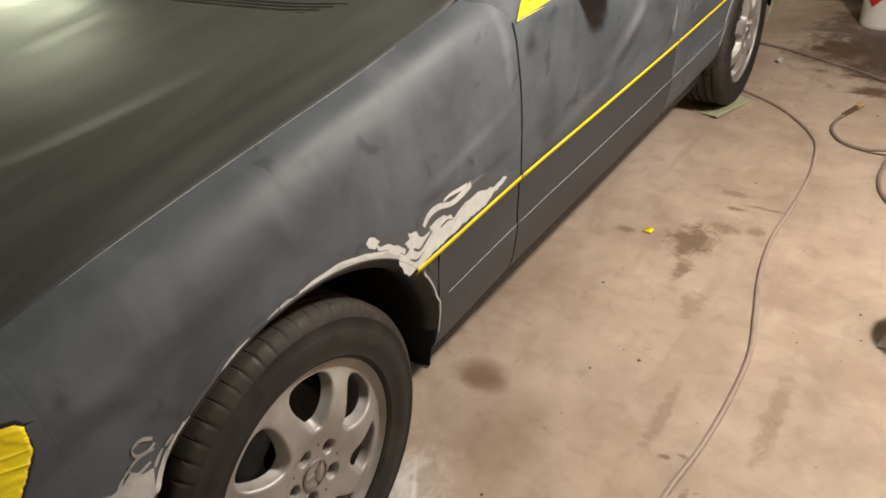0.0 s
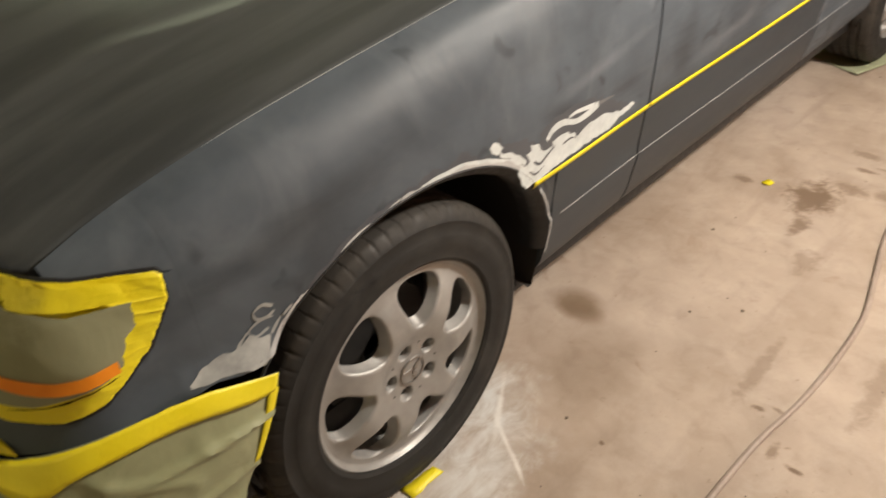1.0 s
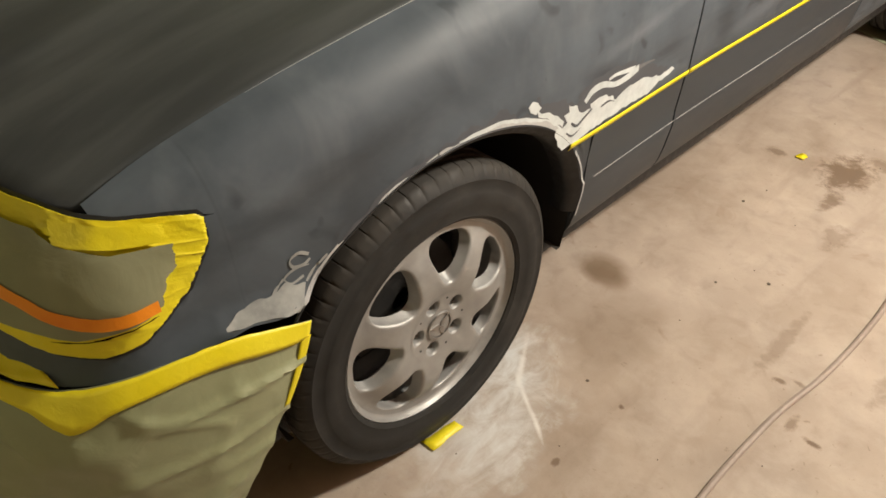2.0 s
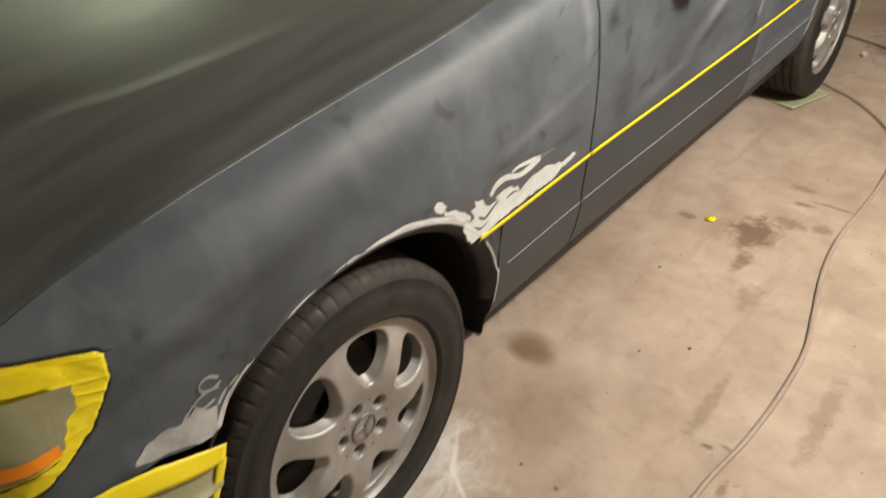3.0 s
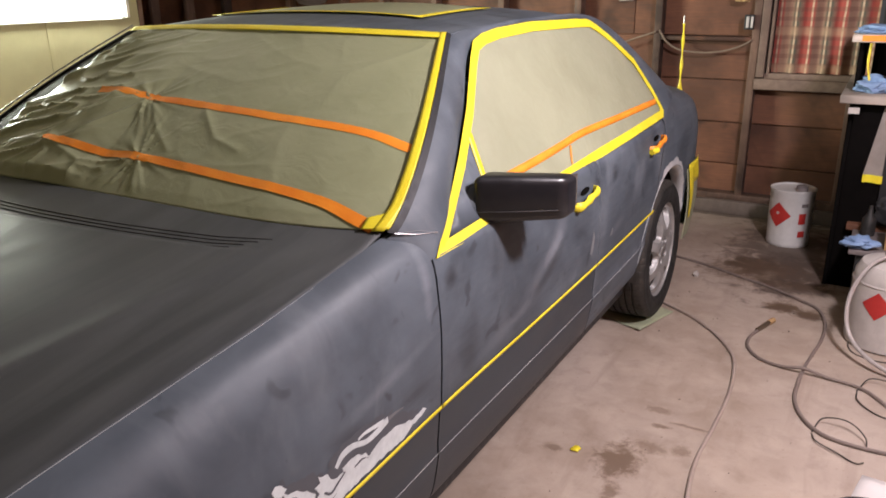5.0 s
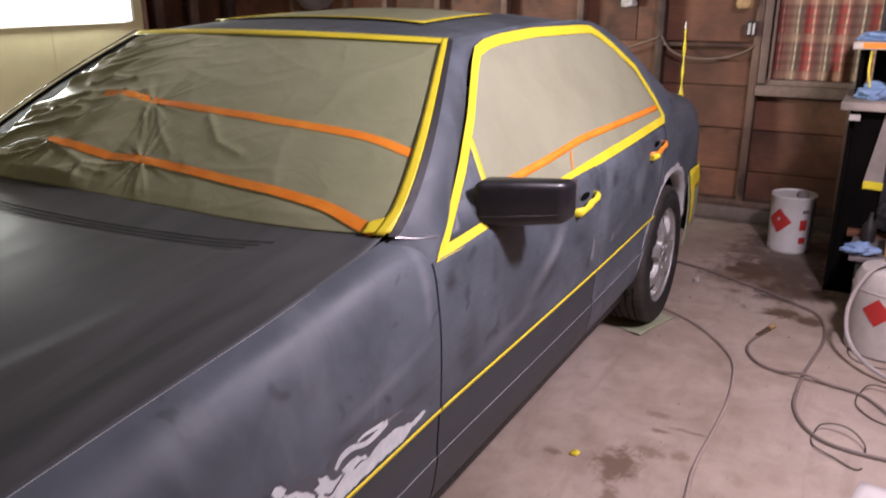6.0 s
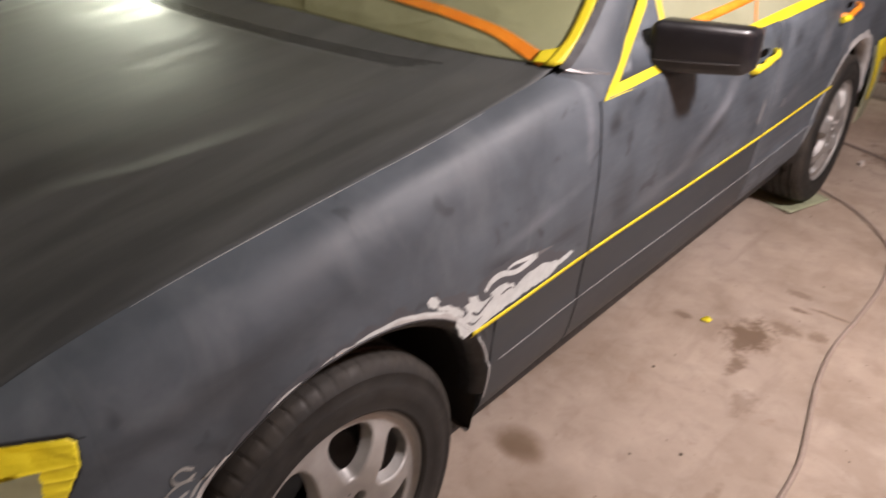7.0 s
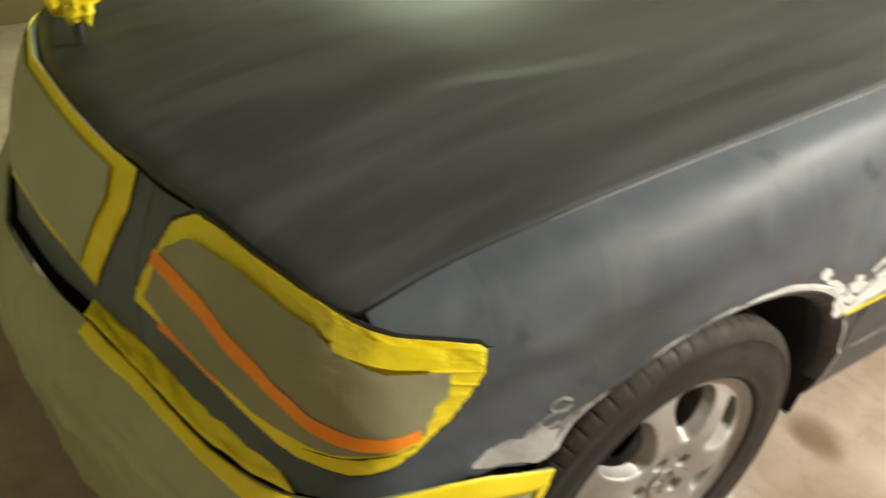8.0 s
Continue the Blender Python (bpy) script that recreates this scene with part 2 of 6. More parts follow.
        n.inputs["Location"].default_value, n.inputs["Rotation"].default_value, n.inputs["Scale"].default_value = (x * S, y * S, 0), (0, 0, radians(turn)), (rx * S, ry * S, 100)
        v = m.t.nodes.new("ShaderNodeVectorMath")
        v.operation = "LENGTH"
        m.t.links.new(n.outputs[0], v.inputs[0])
        c = m.mix(m.ramp(m.math("ADD", v.outputs["Value"], m.ramp(w, 0.25, 0.75, -0.8, 0.8)), 1.6, 0.4, 0, 0.8), c, (0.74, 0.72, 0.68))
    m.colour(c).rough(m.ramp(fine, 0.3, 0.7, 0.55, 0.8))
    m.bump(m.math("ADD", m.math("MULTIPLY", fine, 2.0), grit), 0.25, 0.0012)
    return m.m


def wood(name, a, b, along=(1, 14, 14), rough=(0.6, 0.85)):
    m = Mat(name)
    g = m.noise(5, 6, 0.6, m.mapped(scale=along), warp=0.7)
    stain = m.noise(1.7, 4, 0.6)
    c = m.mix(m.ramp(g, 0.3, 0.7), a, b)
    c = m.mix(m.ramp(stain, 0.44, 0.66, 0, 0.8), c, tuple(v * 0.35 for v in a))
    c = m.mix(m.ramp(m.random(), 0, 1, 0, 0.35), c, b)
    soot = m.noise(1.3, 4, 0.6, m.mapped(move=(5, 2, 1)), warp=0.5)
    c = m.mix(m.ramp(soot, 0.50, 0.62, 0, 0.75), c, tuple(v * 0.16 for v in a))
    m.colour(c).rough(m.ramp(g, 0.3, 0.7, *rough))
    m.bump(g, 0.3, 0.002)
    return m.m


def plaid():
    """Woven curtain cloth: red, tan and green stripes down, fainter ones across."""
    m = Mat("plaid_cloth", rough=0.9)
    sep = m.t.nodes.new("ShaderNodeSeparateXYZ")
    m.t.links.new(m.co, sep.inputs[0])
    wob = m.math("MULTIPLY", m.noise(3, 2), 0.02)

    def stripe(axis, pitch, shift, width):
        v = m.math("ADD", m.math("ADD", sep.outputs[axis], wob), shift)
        f = m.math("FRACT", m.math("DIVIDE", v, pitch))
        return m.ramp(m.math("ABSOLUTE", m.math("SUBTRACT", f, 0.5)), width + 0.05, width - 0.03)
    c = m.mix(stripe(0, 0.19, 0.0, 0.18), (0.31, 0.185, 0.125), (0.36, 0.070, 0.050))
    c = m.mix(stripe(0, 0.19, 0.075, 0.10), c, (0.095, 0.087, 0.062))
    c = m.mix(stripe(0, 0.095, 0.03, 0.05), c, (0.57, 0.41, 0.28))
    c = m.mix(m.math("MULTIPLY", stripe(2, 0.06, 0.0, 0.22), 0.45), c, (0.16, 0.07, 0.05))
    c = m.mix(m.math("MULTIPLY", stripe(2, 0.24, 0.05, 0.1), 0.6), c, (0.42, 0.27, 0.17))
    m.colour(c)
    m.bump(m.noise(300, 2), 0.2, 0.001)
    return m.m


def glow(name, colour, strength):
    m = Mat(name)
    m.colour((0.8, 0.8, 0.8))
    m.b.inputs["Emission Color"].default_value = (*colour, 1)
    m.b.inputs["Emission Strength"].default_value = strength
    return m.m


def glass_like(name, colour, rough):
    m = Mat(name, rough=rough)
    m.colour(colour)
    m.b.inputs["Coat Weight"].default_value = 0.6
    return m.m


PRIMER, HOOD = primer_paint(), hood_paint()
FILLER = plain("body_filler", (0.46, 0.50, 0.50), (0.78, 0.82, 0.81), 38, (0.6, 0.8), bump=0.15)
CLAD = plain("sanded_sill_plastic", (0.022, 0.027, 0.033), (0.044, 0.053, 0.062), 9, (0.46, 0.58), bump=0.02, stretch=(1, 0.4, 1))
DUSTY_HOSE = plain("dusty_air_hose", (0.27, 0.212, 0.175), (0.40, 0.325, 0.272), 45, (0.5, 0.7), bump=0.1)
GREY_FILLER = plain("thin_body_filler", (0.22, 0.23, 0.225), (0.52, 0.53, 0.51), 34, (0.55, 0.75), bump=0.1)
HALO = plain("sanded_through_primer", (0.060, 0.066, 0.078), (0.105, 0.110, 0.122), 40, (0.5, 0.65))
# near black without sheen: rack boards, and shade painted into gaps and recesses
GAP_BLACK = plain("black_board_and_gap_shade", (0.003, 0.0027, 0.0025), (0.007, 0.006, 0.0055), 30, (0.8, 0.95))
GAP_BLACK.node_tree.nodes["Principled BSDF"].inputs["Specular IOR Level"].default_value = 0.03
BAND = plain("matte_dark", (0.024, 0.024, 0.020), (0.042, 0.041, 0.034), 12, (0.75, 0.9))
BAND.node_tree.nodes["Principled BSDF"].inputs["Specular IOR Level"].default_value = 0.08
LINER = plain("dusty_wheel_liner", (0.020, 0.017, 0.015), (0.050, 0.042, 0.036), 14, (0.7, 0.9), bump=0.1)
SCUFF = plain("sanded_scuff", (0.12, 0.125, 0.13), (0.22, 0.225, 0.23), 60, (0.5, 0.65))
BARE = plain("feathered_paint_edge", (0.40, 0.41, 0.42), (0.62, 0.62, 0.60), 90, (0.45, 0.65))
PAPER = paper("olive_masking_paper", (0.278, 0.297, 0.160), (0.332, 0.350, 0.200), gloss=0.7, coat=0.5)
PALE_PAPER = paper("pale_masking_paper", (0.285, 0.292, 0.190), (0.330, 0.338, 0.226), 0.25)
DULL_PAPER = paper("dull_masking_paper", (0.235, 0.235, 0.138), (0.315, 0.315, 0.190), 0.5)
GREEN_PAPER = paper("floor_masking_paper", (0.32, 0.35, 0.22), (0.40, 0.42, 0.28), 0.3)
YELLOW = tape("yellow_masking_tape", (0.80, 0.66, 0.010), (0.88, 0.75, 0.025))
ORANGE = tape("orange_masking_tape", (0.90, 0.25, 0.010), (0.97, 0.34, 0.020))
RUBBER = rubber()
ALLOY = plain("dusty_alloy", (0.30, 0.295, 0.285), (0.42, 0.412, 0.395), 40, (0.42, 0.60), metal=0.45, bump=0.05)
DARK_METAL = plain("dark_metal", (0.02, 0.02, 0.02), (0.06, 0.055, 0.05), 60, (0.4, 0.7), metal=0.5)
STEEL = plain("worn_steel", (0.25, 0.24, 0.23), (0.45, 0.43, 0.41), 60, (0.3, 0.55), metal=0.9)
BLACK = plain("black_plastic", (0.010, 0.010, 0.011), (0.024, 0.024, 0.026), 50, (0.45, 0.7))
MIRROR_BLACK = plain("satin_black_shell", (0.008, 0.008, 0.010), (0.016, 0.016, 0.019), 30, (0.28, 0.38))
CHROME = plain("thin_chrome", (0.6, 0.6, 0.6), (0.75, 0.75, 0.75), 50, (0.15, 0.3), metal=1.0)
CONCRETE = concrete()
CURB = plain("old_curb", (0.09, 0.066, 0.052), (0.19, 0.15, 0.125), 22, (0.7, 0.9), bump=0.3)
BOARD = wood("dark_boards", (0.132, 0.053, 0.026), (0.232, 0.100, 0.051), (1.2, 1, 16))
STUD = wood("stud_timber", (0.12, 0.066, 0.042), (0.215, 0.13, 0.09), (12, 12, 1))
TRIM = wood("window_trim", (0.15, 0.094, 0.070), (0.24, 0.165, 0.125), (4, 4, 4))
SHELF_WOOD = wood("pale_shelf_board", (0.55, 0.45, 0.38), (0.72, 0.62, 0.55), (1, 10, 10))
PANEL = plain("beige_wall_panel", (0.275, 0.245, 0.138), (0.350, 0.315, 0.185), 8, (0.6, 0.85), bump=0.05)
CEIL = wood("ceiling_boards", (0.15, 0.125, 0.10), (0.22, 0.19, 0.155), (14, 1, 1))
WHITE_TIN = plain("white_painted_tin", (0.58, 0.56, 0.53), (0.72, 0.70, 0.67), 25, (0.35, 0.55), bump=0.05)
WHITE_PLASTIC = plain("milky_plastic", (0.40, 0.37, 0.34), (0.60, 0.56, 0.52), 18, (0.4, 0.6))
RED = plain("red_label_ink", (0.42, 0.025, 0.02), (0.52, 0.04, 0.03), 40, (0.4, 0.6))
HOSE_GREY = plain("grey_air_hose", (0.15, 0.115, 0.098), (0.25, 0.20, 0.172), 60, (0.4, 0.6), bump=0.1)
HOSE_PALE = plain("pale_spray_hose", (0.34, 0.30, 0.28), (0.46, 0.42, 0.39), 60, (0.4, 0.6))
WIRE = plain("thin_dark_wire", (0.03, 0.025, 0.02), (0.07, 0.06, 0.05), 60, (0.4, 0.6))
BLUE = plain("blue_cloth", (0.13, 0.23, 0.42), (0.27, 0.37, 0.54), 20, (0.7, 0.9), bump=0.3)
CARD = plain("cardboard", (0.36, 0.22, 0.09), (0.50, 0.33, 0.15), 25, (0.7, 0.9), bump=0.1)
CORD = plain("pale_cord", (0.16, 0.115, 0.08), (0.25, 0.185, 0.135), 40, (0.6, 0.8))
TUBE = glow("tube_glow", (0.95, 1.0, 0.72), 26.0)
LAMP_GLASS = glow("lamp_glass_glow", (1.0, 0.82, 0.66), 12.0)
GREY_CLUTTER = plain("grey_clutter", (0.10, 0.085, 0.08), (0.26, 0.22, 0.21), 14, (0.5, 0.8), bump=0.2)
PLAID = plaid()

# ------------------------------------------------------------------ building helpers
ORIGIN = {}


def thing(name, at, label, category, group="", kind=""):
    ob = new(name)
    ob.location = Vector(at) * S
    ob.empty_display_size = 0.05
    ORIGIN[ob] = Vector(at)
    return tagged(ob, label, category, group, kind)


def part(name, bm, material, parent=None, label="", smooth=True, shell=0.0, fix=None, at=None):
    """Links a bmesh, drawn in plan units, as one mesh object. shell: thickness of sheet. fix: a point inside, to turn faces outward."""
    if fix is not None:
        bm.normal_update()
        s = sum(f.normal.dot(f.calc_center_median() - (Vector(fix) if not callable(fix) else fix(f.calc_center_median()))) for f in bm.faces)
        if s < 0:
            bmesh.ops.reverse_faces(bm, faces=bm.faces)
    o = ORIGIN.get(parent, Vector(at) if at else Vector())
    for v in bm.verts:
        v.co = (v.co - o) * S
    mesh = bpy.data.meshes.new(name)
    bm.to_mesh(mesh)
    bm.free()
    mesh.materials.append(material)
    if smooth:
        mesh.shade_smooth()
        mesh.set_sharp_from_angle(angle=radians(38))
    ob = new(name, mesh)
    ORIGIN[ob] = o
    if parent:
        ob.parent = parent
    else:
        ob.location = o * S
    if shell:
        mod = ob.modifiers.new("sheet", "SOLIDIFY")
        mod.thickness, mod.offset = shell * S, -1
        if shell > 0.0025 and name not in ("hood", "rear_door"):
            ob.modifiers.new("crisp", "EDGE_SPLIT").split_angle = radians(40)
    if label:
        tagged(ob, label)
    return ob


def hermite(tab, t):
    """Smooth value from a table of (t, v...) rows."""
    if t <= tab[0][0]:
        i = 0
    elif t >= tab[-1][0]:
        i = len(tab) - 2
    else:
        i = max(k for k in range(len(tab) - 1) if tab[k][0] <= t)
    a, b = tab[i], tab[i + 1]
    h = b[0] - a[0]
    u = min(max((t - a[0]) / h, 0), 1)
    out = []
    for k in range(1, len(a)):
        d = (b[k] - a[k]) / h
        da = d if i == 0 else 0.5 * (d + (a[k] - tab[i - 1][k]) / (a[0] - tab[i - 1][0]))
        db = d if i + 2 >= len(tab) else 0.5 * (d + (tab[i + 2][k] - b[k]) / (tab[i + 2][0] - b[0]))
        u2, u3 = u * u, u * u * u
        out.append((2 * u3 - 3 * u2 + 1) * a[k] + (u3 - 2 * u2 + u) * h * da + (3 * u2 - 2 * u3) * b[k] + (u3 - u2) * h * db)
    return out[0] if len(out) == 1 else out


def along(points, u):
    """A point at u in 0..1 of a smooth curve through points, by their length."""
    ds = [0.0]
    for p, q in zip(points, points[1:]):
        ds.append(ds[-1] + math.dist(p, q))
    return Vector(hermite([(d / ds[-1], *p) for d, p in zip(ds, points)], u))


def grid(f, nu, nv, close=False):
    bm = bmesh.new()
    vs = [[bm.verts.new(f(i / nu, j / nv)) for j in range(nv + 1)] for i in range(nu + 1)]
    for i in range(nu):
        for j in range(nv):
            q = [vs[i][j], vs[i + 1][j], vs[i + 1][j + 1], vs[i][j + 1]]
            if len({tuple(round(c, 6) for c in v.co) for v in q}) == 4:
                bm.faces.new(q)
    if close:
        bmesh.ops.remove_doubles(bm, verts=bm.verts, dist=1e-5)
    return bm


def draped(outline, f, step, lift=0.0):
    """A flat outline in the two coordinates of the surface f, cut into small faces and laid on that surface."""
    bm = bmesh.new()
    bm.faces.new([bm.verts.new((a, b, 0)) for a, b in outline])
    for k, no in ((0, (1, 0, 0)), (1, (0, 1, 0))):
        lo, hi = min(p[k] for p in outline), max(p[k] for p in outline)
        c = lo + step
        while c < hi:
            bmesh.ops.bisect_plane(bm, geom=bm.verts[:] + bm.edges[:] + bm.faces[:], plane_co=[c if i == k else 0 for i in range(3)], plane_no=no)
            c += step
    bmesh.ops.triangulate(bm, faces=[g for g in bm.faces if len(g.verts) > 4])
    for v in bm.verts:
        v.co = f(v.co.x, v.co.y, lift)
    return bm


def band(line, width):
    """The outline of a stroke along a line in two coordinates; width may be a list."""
    n = len(line)
    ws = width if isinstance(width, (list, tuple)) else [width] * n
    left, right = [], []
    for i, (a, b) in enumerate(line):
        p, q = line[max(i - 1, 0)], line[min(i + 1, n - 1)]
        d = Vector((q[0] - p[0], q[1] - p[1])).normalized()
        left.append((a - d.y * ws[i] / 2, b + d.x * ws[i] / 2))
        right.append((a + d.y * ws[i] / 2, b - d.x * ws[i] / 2))
    return left + right[::-1]


def ribbon(line, width, f, lift, n=40):
    """A strip along a line in the surface's coordinates, as a grid laid on it."""
    pts = [(a, b) for a, b in line]

    def g(u, v):
        p, q = along([(a, b, 0) for a, b in pts], u), along([(a, b, 0) for a, b in pts], min(u + 0.01, 1.0))
        p0 = along([(a, b, 0) for a, b in pts], max(u - 0.01, 0.0))
        d = (q - p0).normalized()
        w = (v - 0.5) * (width(u) if callable(width) else width)
        return f(p.x - d.y * w, p.y + d.x * w, lift)
    return grid(g, n, 2)


def box(x0, x1, y0, y1, z0, z1, bevel=0.0, seg=2):
    bm = bmesh.new()
    bmesh.ops.create_cube(bm, size=1)
    for v in bm.verts:
        v.co = ((x0 + x1) / 2 + v.co.x * (x1 - x0), (y0 + y1) / 2 + v.co.y * (y1 - y0), (z0 + z1) / 2 + v.co.z * (z1 - z0))
    if bevel:
        bmesh.ops.bevel(bm, geom=bm.edges[:], offset=bevel, segments=seg, affect="EDGES", profile=0.5)
    return bm


def lathe(profile, n, axis="z", centre=(0, 0, 0), sweep=1.0):
    """Profile of (radius, height) turned round an axis."""
    bm = bmesh.new()
    rings = []
    for i in range(n if sweep == 1.0 else n + 1):
        a = 2 * math.pi * sweep * i / n
        ring = []
        for r, h in profile:
            p = (r * math.cos(a), r * math.sin(a), h) if axis == "z" else (h, r * math.cos(a), r * math.sin(a))
            ring.append(bm.verts.new(Vector(p) + Vector(centre)))
        rings.append(ring)
    m = len(rings)
    for i in range(m if sweep == 1.0 else m - 1):
        a, b = rings[i], rings[(i + 1) % m]
        for j in range(len(profile) - 1):
            bm.faces.new([a[j], b[j], b[j + 1], a[j + 1]])
    bmesh.ops.remove_doubles(bm, verts=bm.verts, dist=1e-5)
    bmesh.ops.recalc_face_normals(bm, faces=bm.faces)
    return bm


def tube(points, radius, n=120, sides=8, flat=1.0):
    """A round strand along a smooth curve."""
    bm = bmesh.new()
    rings = []
    up = Vector((0, 0, 1))
    for i in range(n + 1):
        u = i / n
        p = along(points, u)
        d = (along(points, min(u + 0.004, 1)) - along(points, max(u - 0.004, 0))).normalized()
        s = d.cross(up)
        s = s.normalized() if s.length > 1e-3 else Vector((1, 0, 0))
        w = s.cross(d)
        r = radius(u) if callable(radius) else radius
        rings.append([bm.verts.new(p + s * r * math.cos(2 * math.pi * k / sides) + w * r * flat * math.sin(2 * math.pi * k / sides)) for k in range(sides)])
    for a, b in zip(rings, rings[1:]):
        for k in range(sides):
            bm.faces.new([a[k], a[(k + 1) % sides], b[(k + 1) % sides], b[k]])
    bm.faces.new(rings[0][::-1])
    bm.faces.new(rings[-1])
    return bm


def join(*bms):
    out = bmesh.new()
    for b in bms:
        me = bpy.data.meshes.new("tmp")
        b.to_mesh(me)
        b.free()
        out.from_mesh(me)
        bpy.data.meshes.remove(me)
    return out

# ------------------------------------------------------------------ the car's surfaces (x: half width, y: rearward, z: up)
SEAM = [(-0.70, 0.700, 0.645), (-0.60, 0.712, 0.690), (-0.47, 0.722, 0.745), (-0.39, 0.724, 0.773), (-0.22, 0.742, 0.818), (-0.054, 0.755, 0.848),
        (0.133, 0.768, 0.876), (0.296, 0.775, 0.897), (0.50, 0.772, 0.922), (0.68, 0.764, 0.938), (0.80, 0.762, 0.944)]
TAIL = [(2.60, 0.812, 0.895), (2.68, 0.800, 0.905), (2.85, 0.738, 0.938), (3.00, 0.694, 0.955), (3.20, 0.668, 0.946), (3.34, 0.650, 0.925), (3.42, 0.630, 0.880)]
WIDTH = [(-0.47, 0.792), (-0.35, 0.822), (-0.20, 0.846), (0.0, 0.856), (0.35, 0.857), (0.73, 0.850), (1.20, 0.852), (1.80, 0.852), (2.40, 0.845),
         (2.70, 0.842), (3.05, 0.836), (3.25, 0.826), (3.36, 0.800), (3.42, 0.755)]
BELT = 0.888
ARCH_F, ARCH_B, ARCH_H, ARCH_Z = 0.372, 0.367, 0.325, 0.345    # wheel openings: half lengths before and behind, rise, base


def lower_side(w):
    """The side below the taped crease: a ledge, the clad sill and its turned-in foot."""
    return [(w + 0.003, 0.640), (w + 0.001, 0.560), (w + 0.001, 0.537), (w - 0.004, 0.531), (w - 0.006, 0.50), (w - 0.012, 0.427), (w - 0.007, 0.420), (w - 0.009, 0.410),
            (w - 0.021, 0.335), (w - 0.032, 0.293), (w - 0.050, 0.267), (w - 0.090, 0.256)]


def ease(k):
    k = min(max(k, 0), 1)
    return k * k * (3 - 2 * k)


def flare(y, z):
    """The fender's lower front corner turns out towards the bumper."""
    return 0.021 * ease((0.585 - z) / 0.06) * ease((-0.22 - y) / 0.08)


def section(y):
    """Cross-section of the side at y, from its top edge down, as a fine polyline of (x, z)."""
    w = hermite(WIDTH, y)
    if y < 0.735 or y > 2.6:
        xs, zs = hermite(SEAM if y < 0.735 else TAIL, y)
        top = [(xs, zs), (xs + 0.45 * (w - xs), zs - 0.020), (xs + 0.80 * (w - xs), zs - 0.064), (w - 0.002, zs - 0.155)]
        if top[-1][1] > 0.70:
            top.append((w + 0.003, 0.5 * (top[-1][1] + 0.64)))
    else:
        top = [(w - 0.030, BELT), (w - 0.016, BELT - 0.014), (w - 0.008, 0.83), (w - 0.001, 0.74)]
    ctl = top + [p for p in lower_side(w) if p[1] < top[-1][1] - 0.02]
    smooth = [p for p in ctl if p[1] > 0.536]
    pts = [tuple(along([(x, z, 0) for x, z in smooth], k / 28))[:2] for k in range(29)]
    pts += [p for p in ctl if p[1] <= 0.536]
    return [(x + flare(y, z), z) for x, z in pts]


SECTIONS = {}


def cached(y):
    k = round(y, 3)
    if k not in SECTIONS:
        SECTIONS[k] = section(k)
    return SECTIONS[k]


def side_x(y, z):
    """Half width of the side at y and z."""
    pts = cached(y)
    for a, b in zip(pts, pts[1:]):
        if a[1] >= z >= b[1]:
            return a[0] + (b[0] - a[0]) * (a[1] - z) / max(a[1] - b[1], 1e-6)
    return pts[-1][0] if z < pts[-1][1] else pts[0][0]


def arch(y):
    """Height of the edge of the wheel openings at y, or None."""
    for c in (0.03, WB + 0.03):
        d = y - c
        a = ARCH_B if d > 0 else ARCH_F
        if abs(d) < a:
            return ARCH_Z + ARCH_H * (1 - (d / a) ** 2) ** 0.5
    return None


def foot(y):
    if y < -0.345:
        return hermite([(-0.49, 0.744), (-0.446, 0.735), (-0.39, 0.724), (-0.345, 0.714)], y)
    a = arch(y)
    if y < -0.22:
        return max(a or 0, hermite([(-0.40, 0.549), (-0.38, 0.547), (-0.33, 0.540), (-0.27, 0.525)], y))
    if a is not None:
        return a
    if y > 3.06:
        return 0.47
    return 0.256


def upto(y, z0):
    """The section at y cut off at the height z0, resampled."""
    pts = [p for p in cached(y) if p[1] > z0] + [(side_x(y, z0), z0)]
    if len(pts) < 2:
        pts = [pts[0], (pts[0][0], pts[0][1] - 1e-4)]
    return pts


def side_panel(ys, sgn, nv=44, top=None):
    bm = bmesh.new()
    cols = []
    for y in ys:
        pts = upto(y, foot(y))
        if top is not None:
            zt = top(y)
            pts = [(side_x(y, zt), zt)] + [p for p in pts if p[1] < zt - 1e-4]
        zs = [p[1] for p in pts]
        cum = [0.0]
        for p, q in zip(pts, pts[1:]):
            cum.append(cum[-1] + math.dist(p, q))
        mid = float(np.interp(-max(0.714, zs[-1]), [-z for z in zs], cum))
        col = []
        for j in range(nv + 1):
            d = mid * j / 20 if j <= 20 else mid + (cum[-1] - mid) * (j - 20) / (nv - 20)
            x = float(np.interp(d, cum, [p[0] for p in pts]))
            z = float(np.interp(d, cum, zs))
            col.append(bm.verts.new((sgn * x, y, z)))
        cols.append(col)
    for a, b in zip(cols, cols[1:]):
        for j in range(nv):
            q = [a[j], b[j], b[j + 1], a[j + 1]]
            if j < 20 or (a[j].co.z - a[j + 1].co.z > 1e-5 and b[j].co.z - b[j + 1].co.z > 1e-5):
                bm.faces.new(q)
    bmesh.ops.delete(bm, geom=[v for v in bm.verts if not v.link_faces], context="VERTS")
    return bm


def steps(a, b, d):
    n = max(2, int(abs(b - a) / d))
    return [a + (b - a) * k / n for k in range(n + 1)]


def on_side(sgn):
    return lambda y, z, lift=0.0: Vector((sgn * (side_x(y, z) + lift), y, z))


HOOD_MID = [(-0.72, 0.782), (-0.662, 0.803), (-0.60, 0.824), (-0.50, 0.846), (-0.30, 0.874), (0.0, 0.905), (0.30, 0.938), (0.50, 0.955), (0.66, 0.960)]
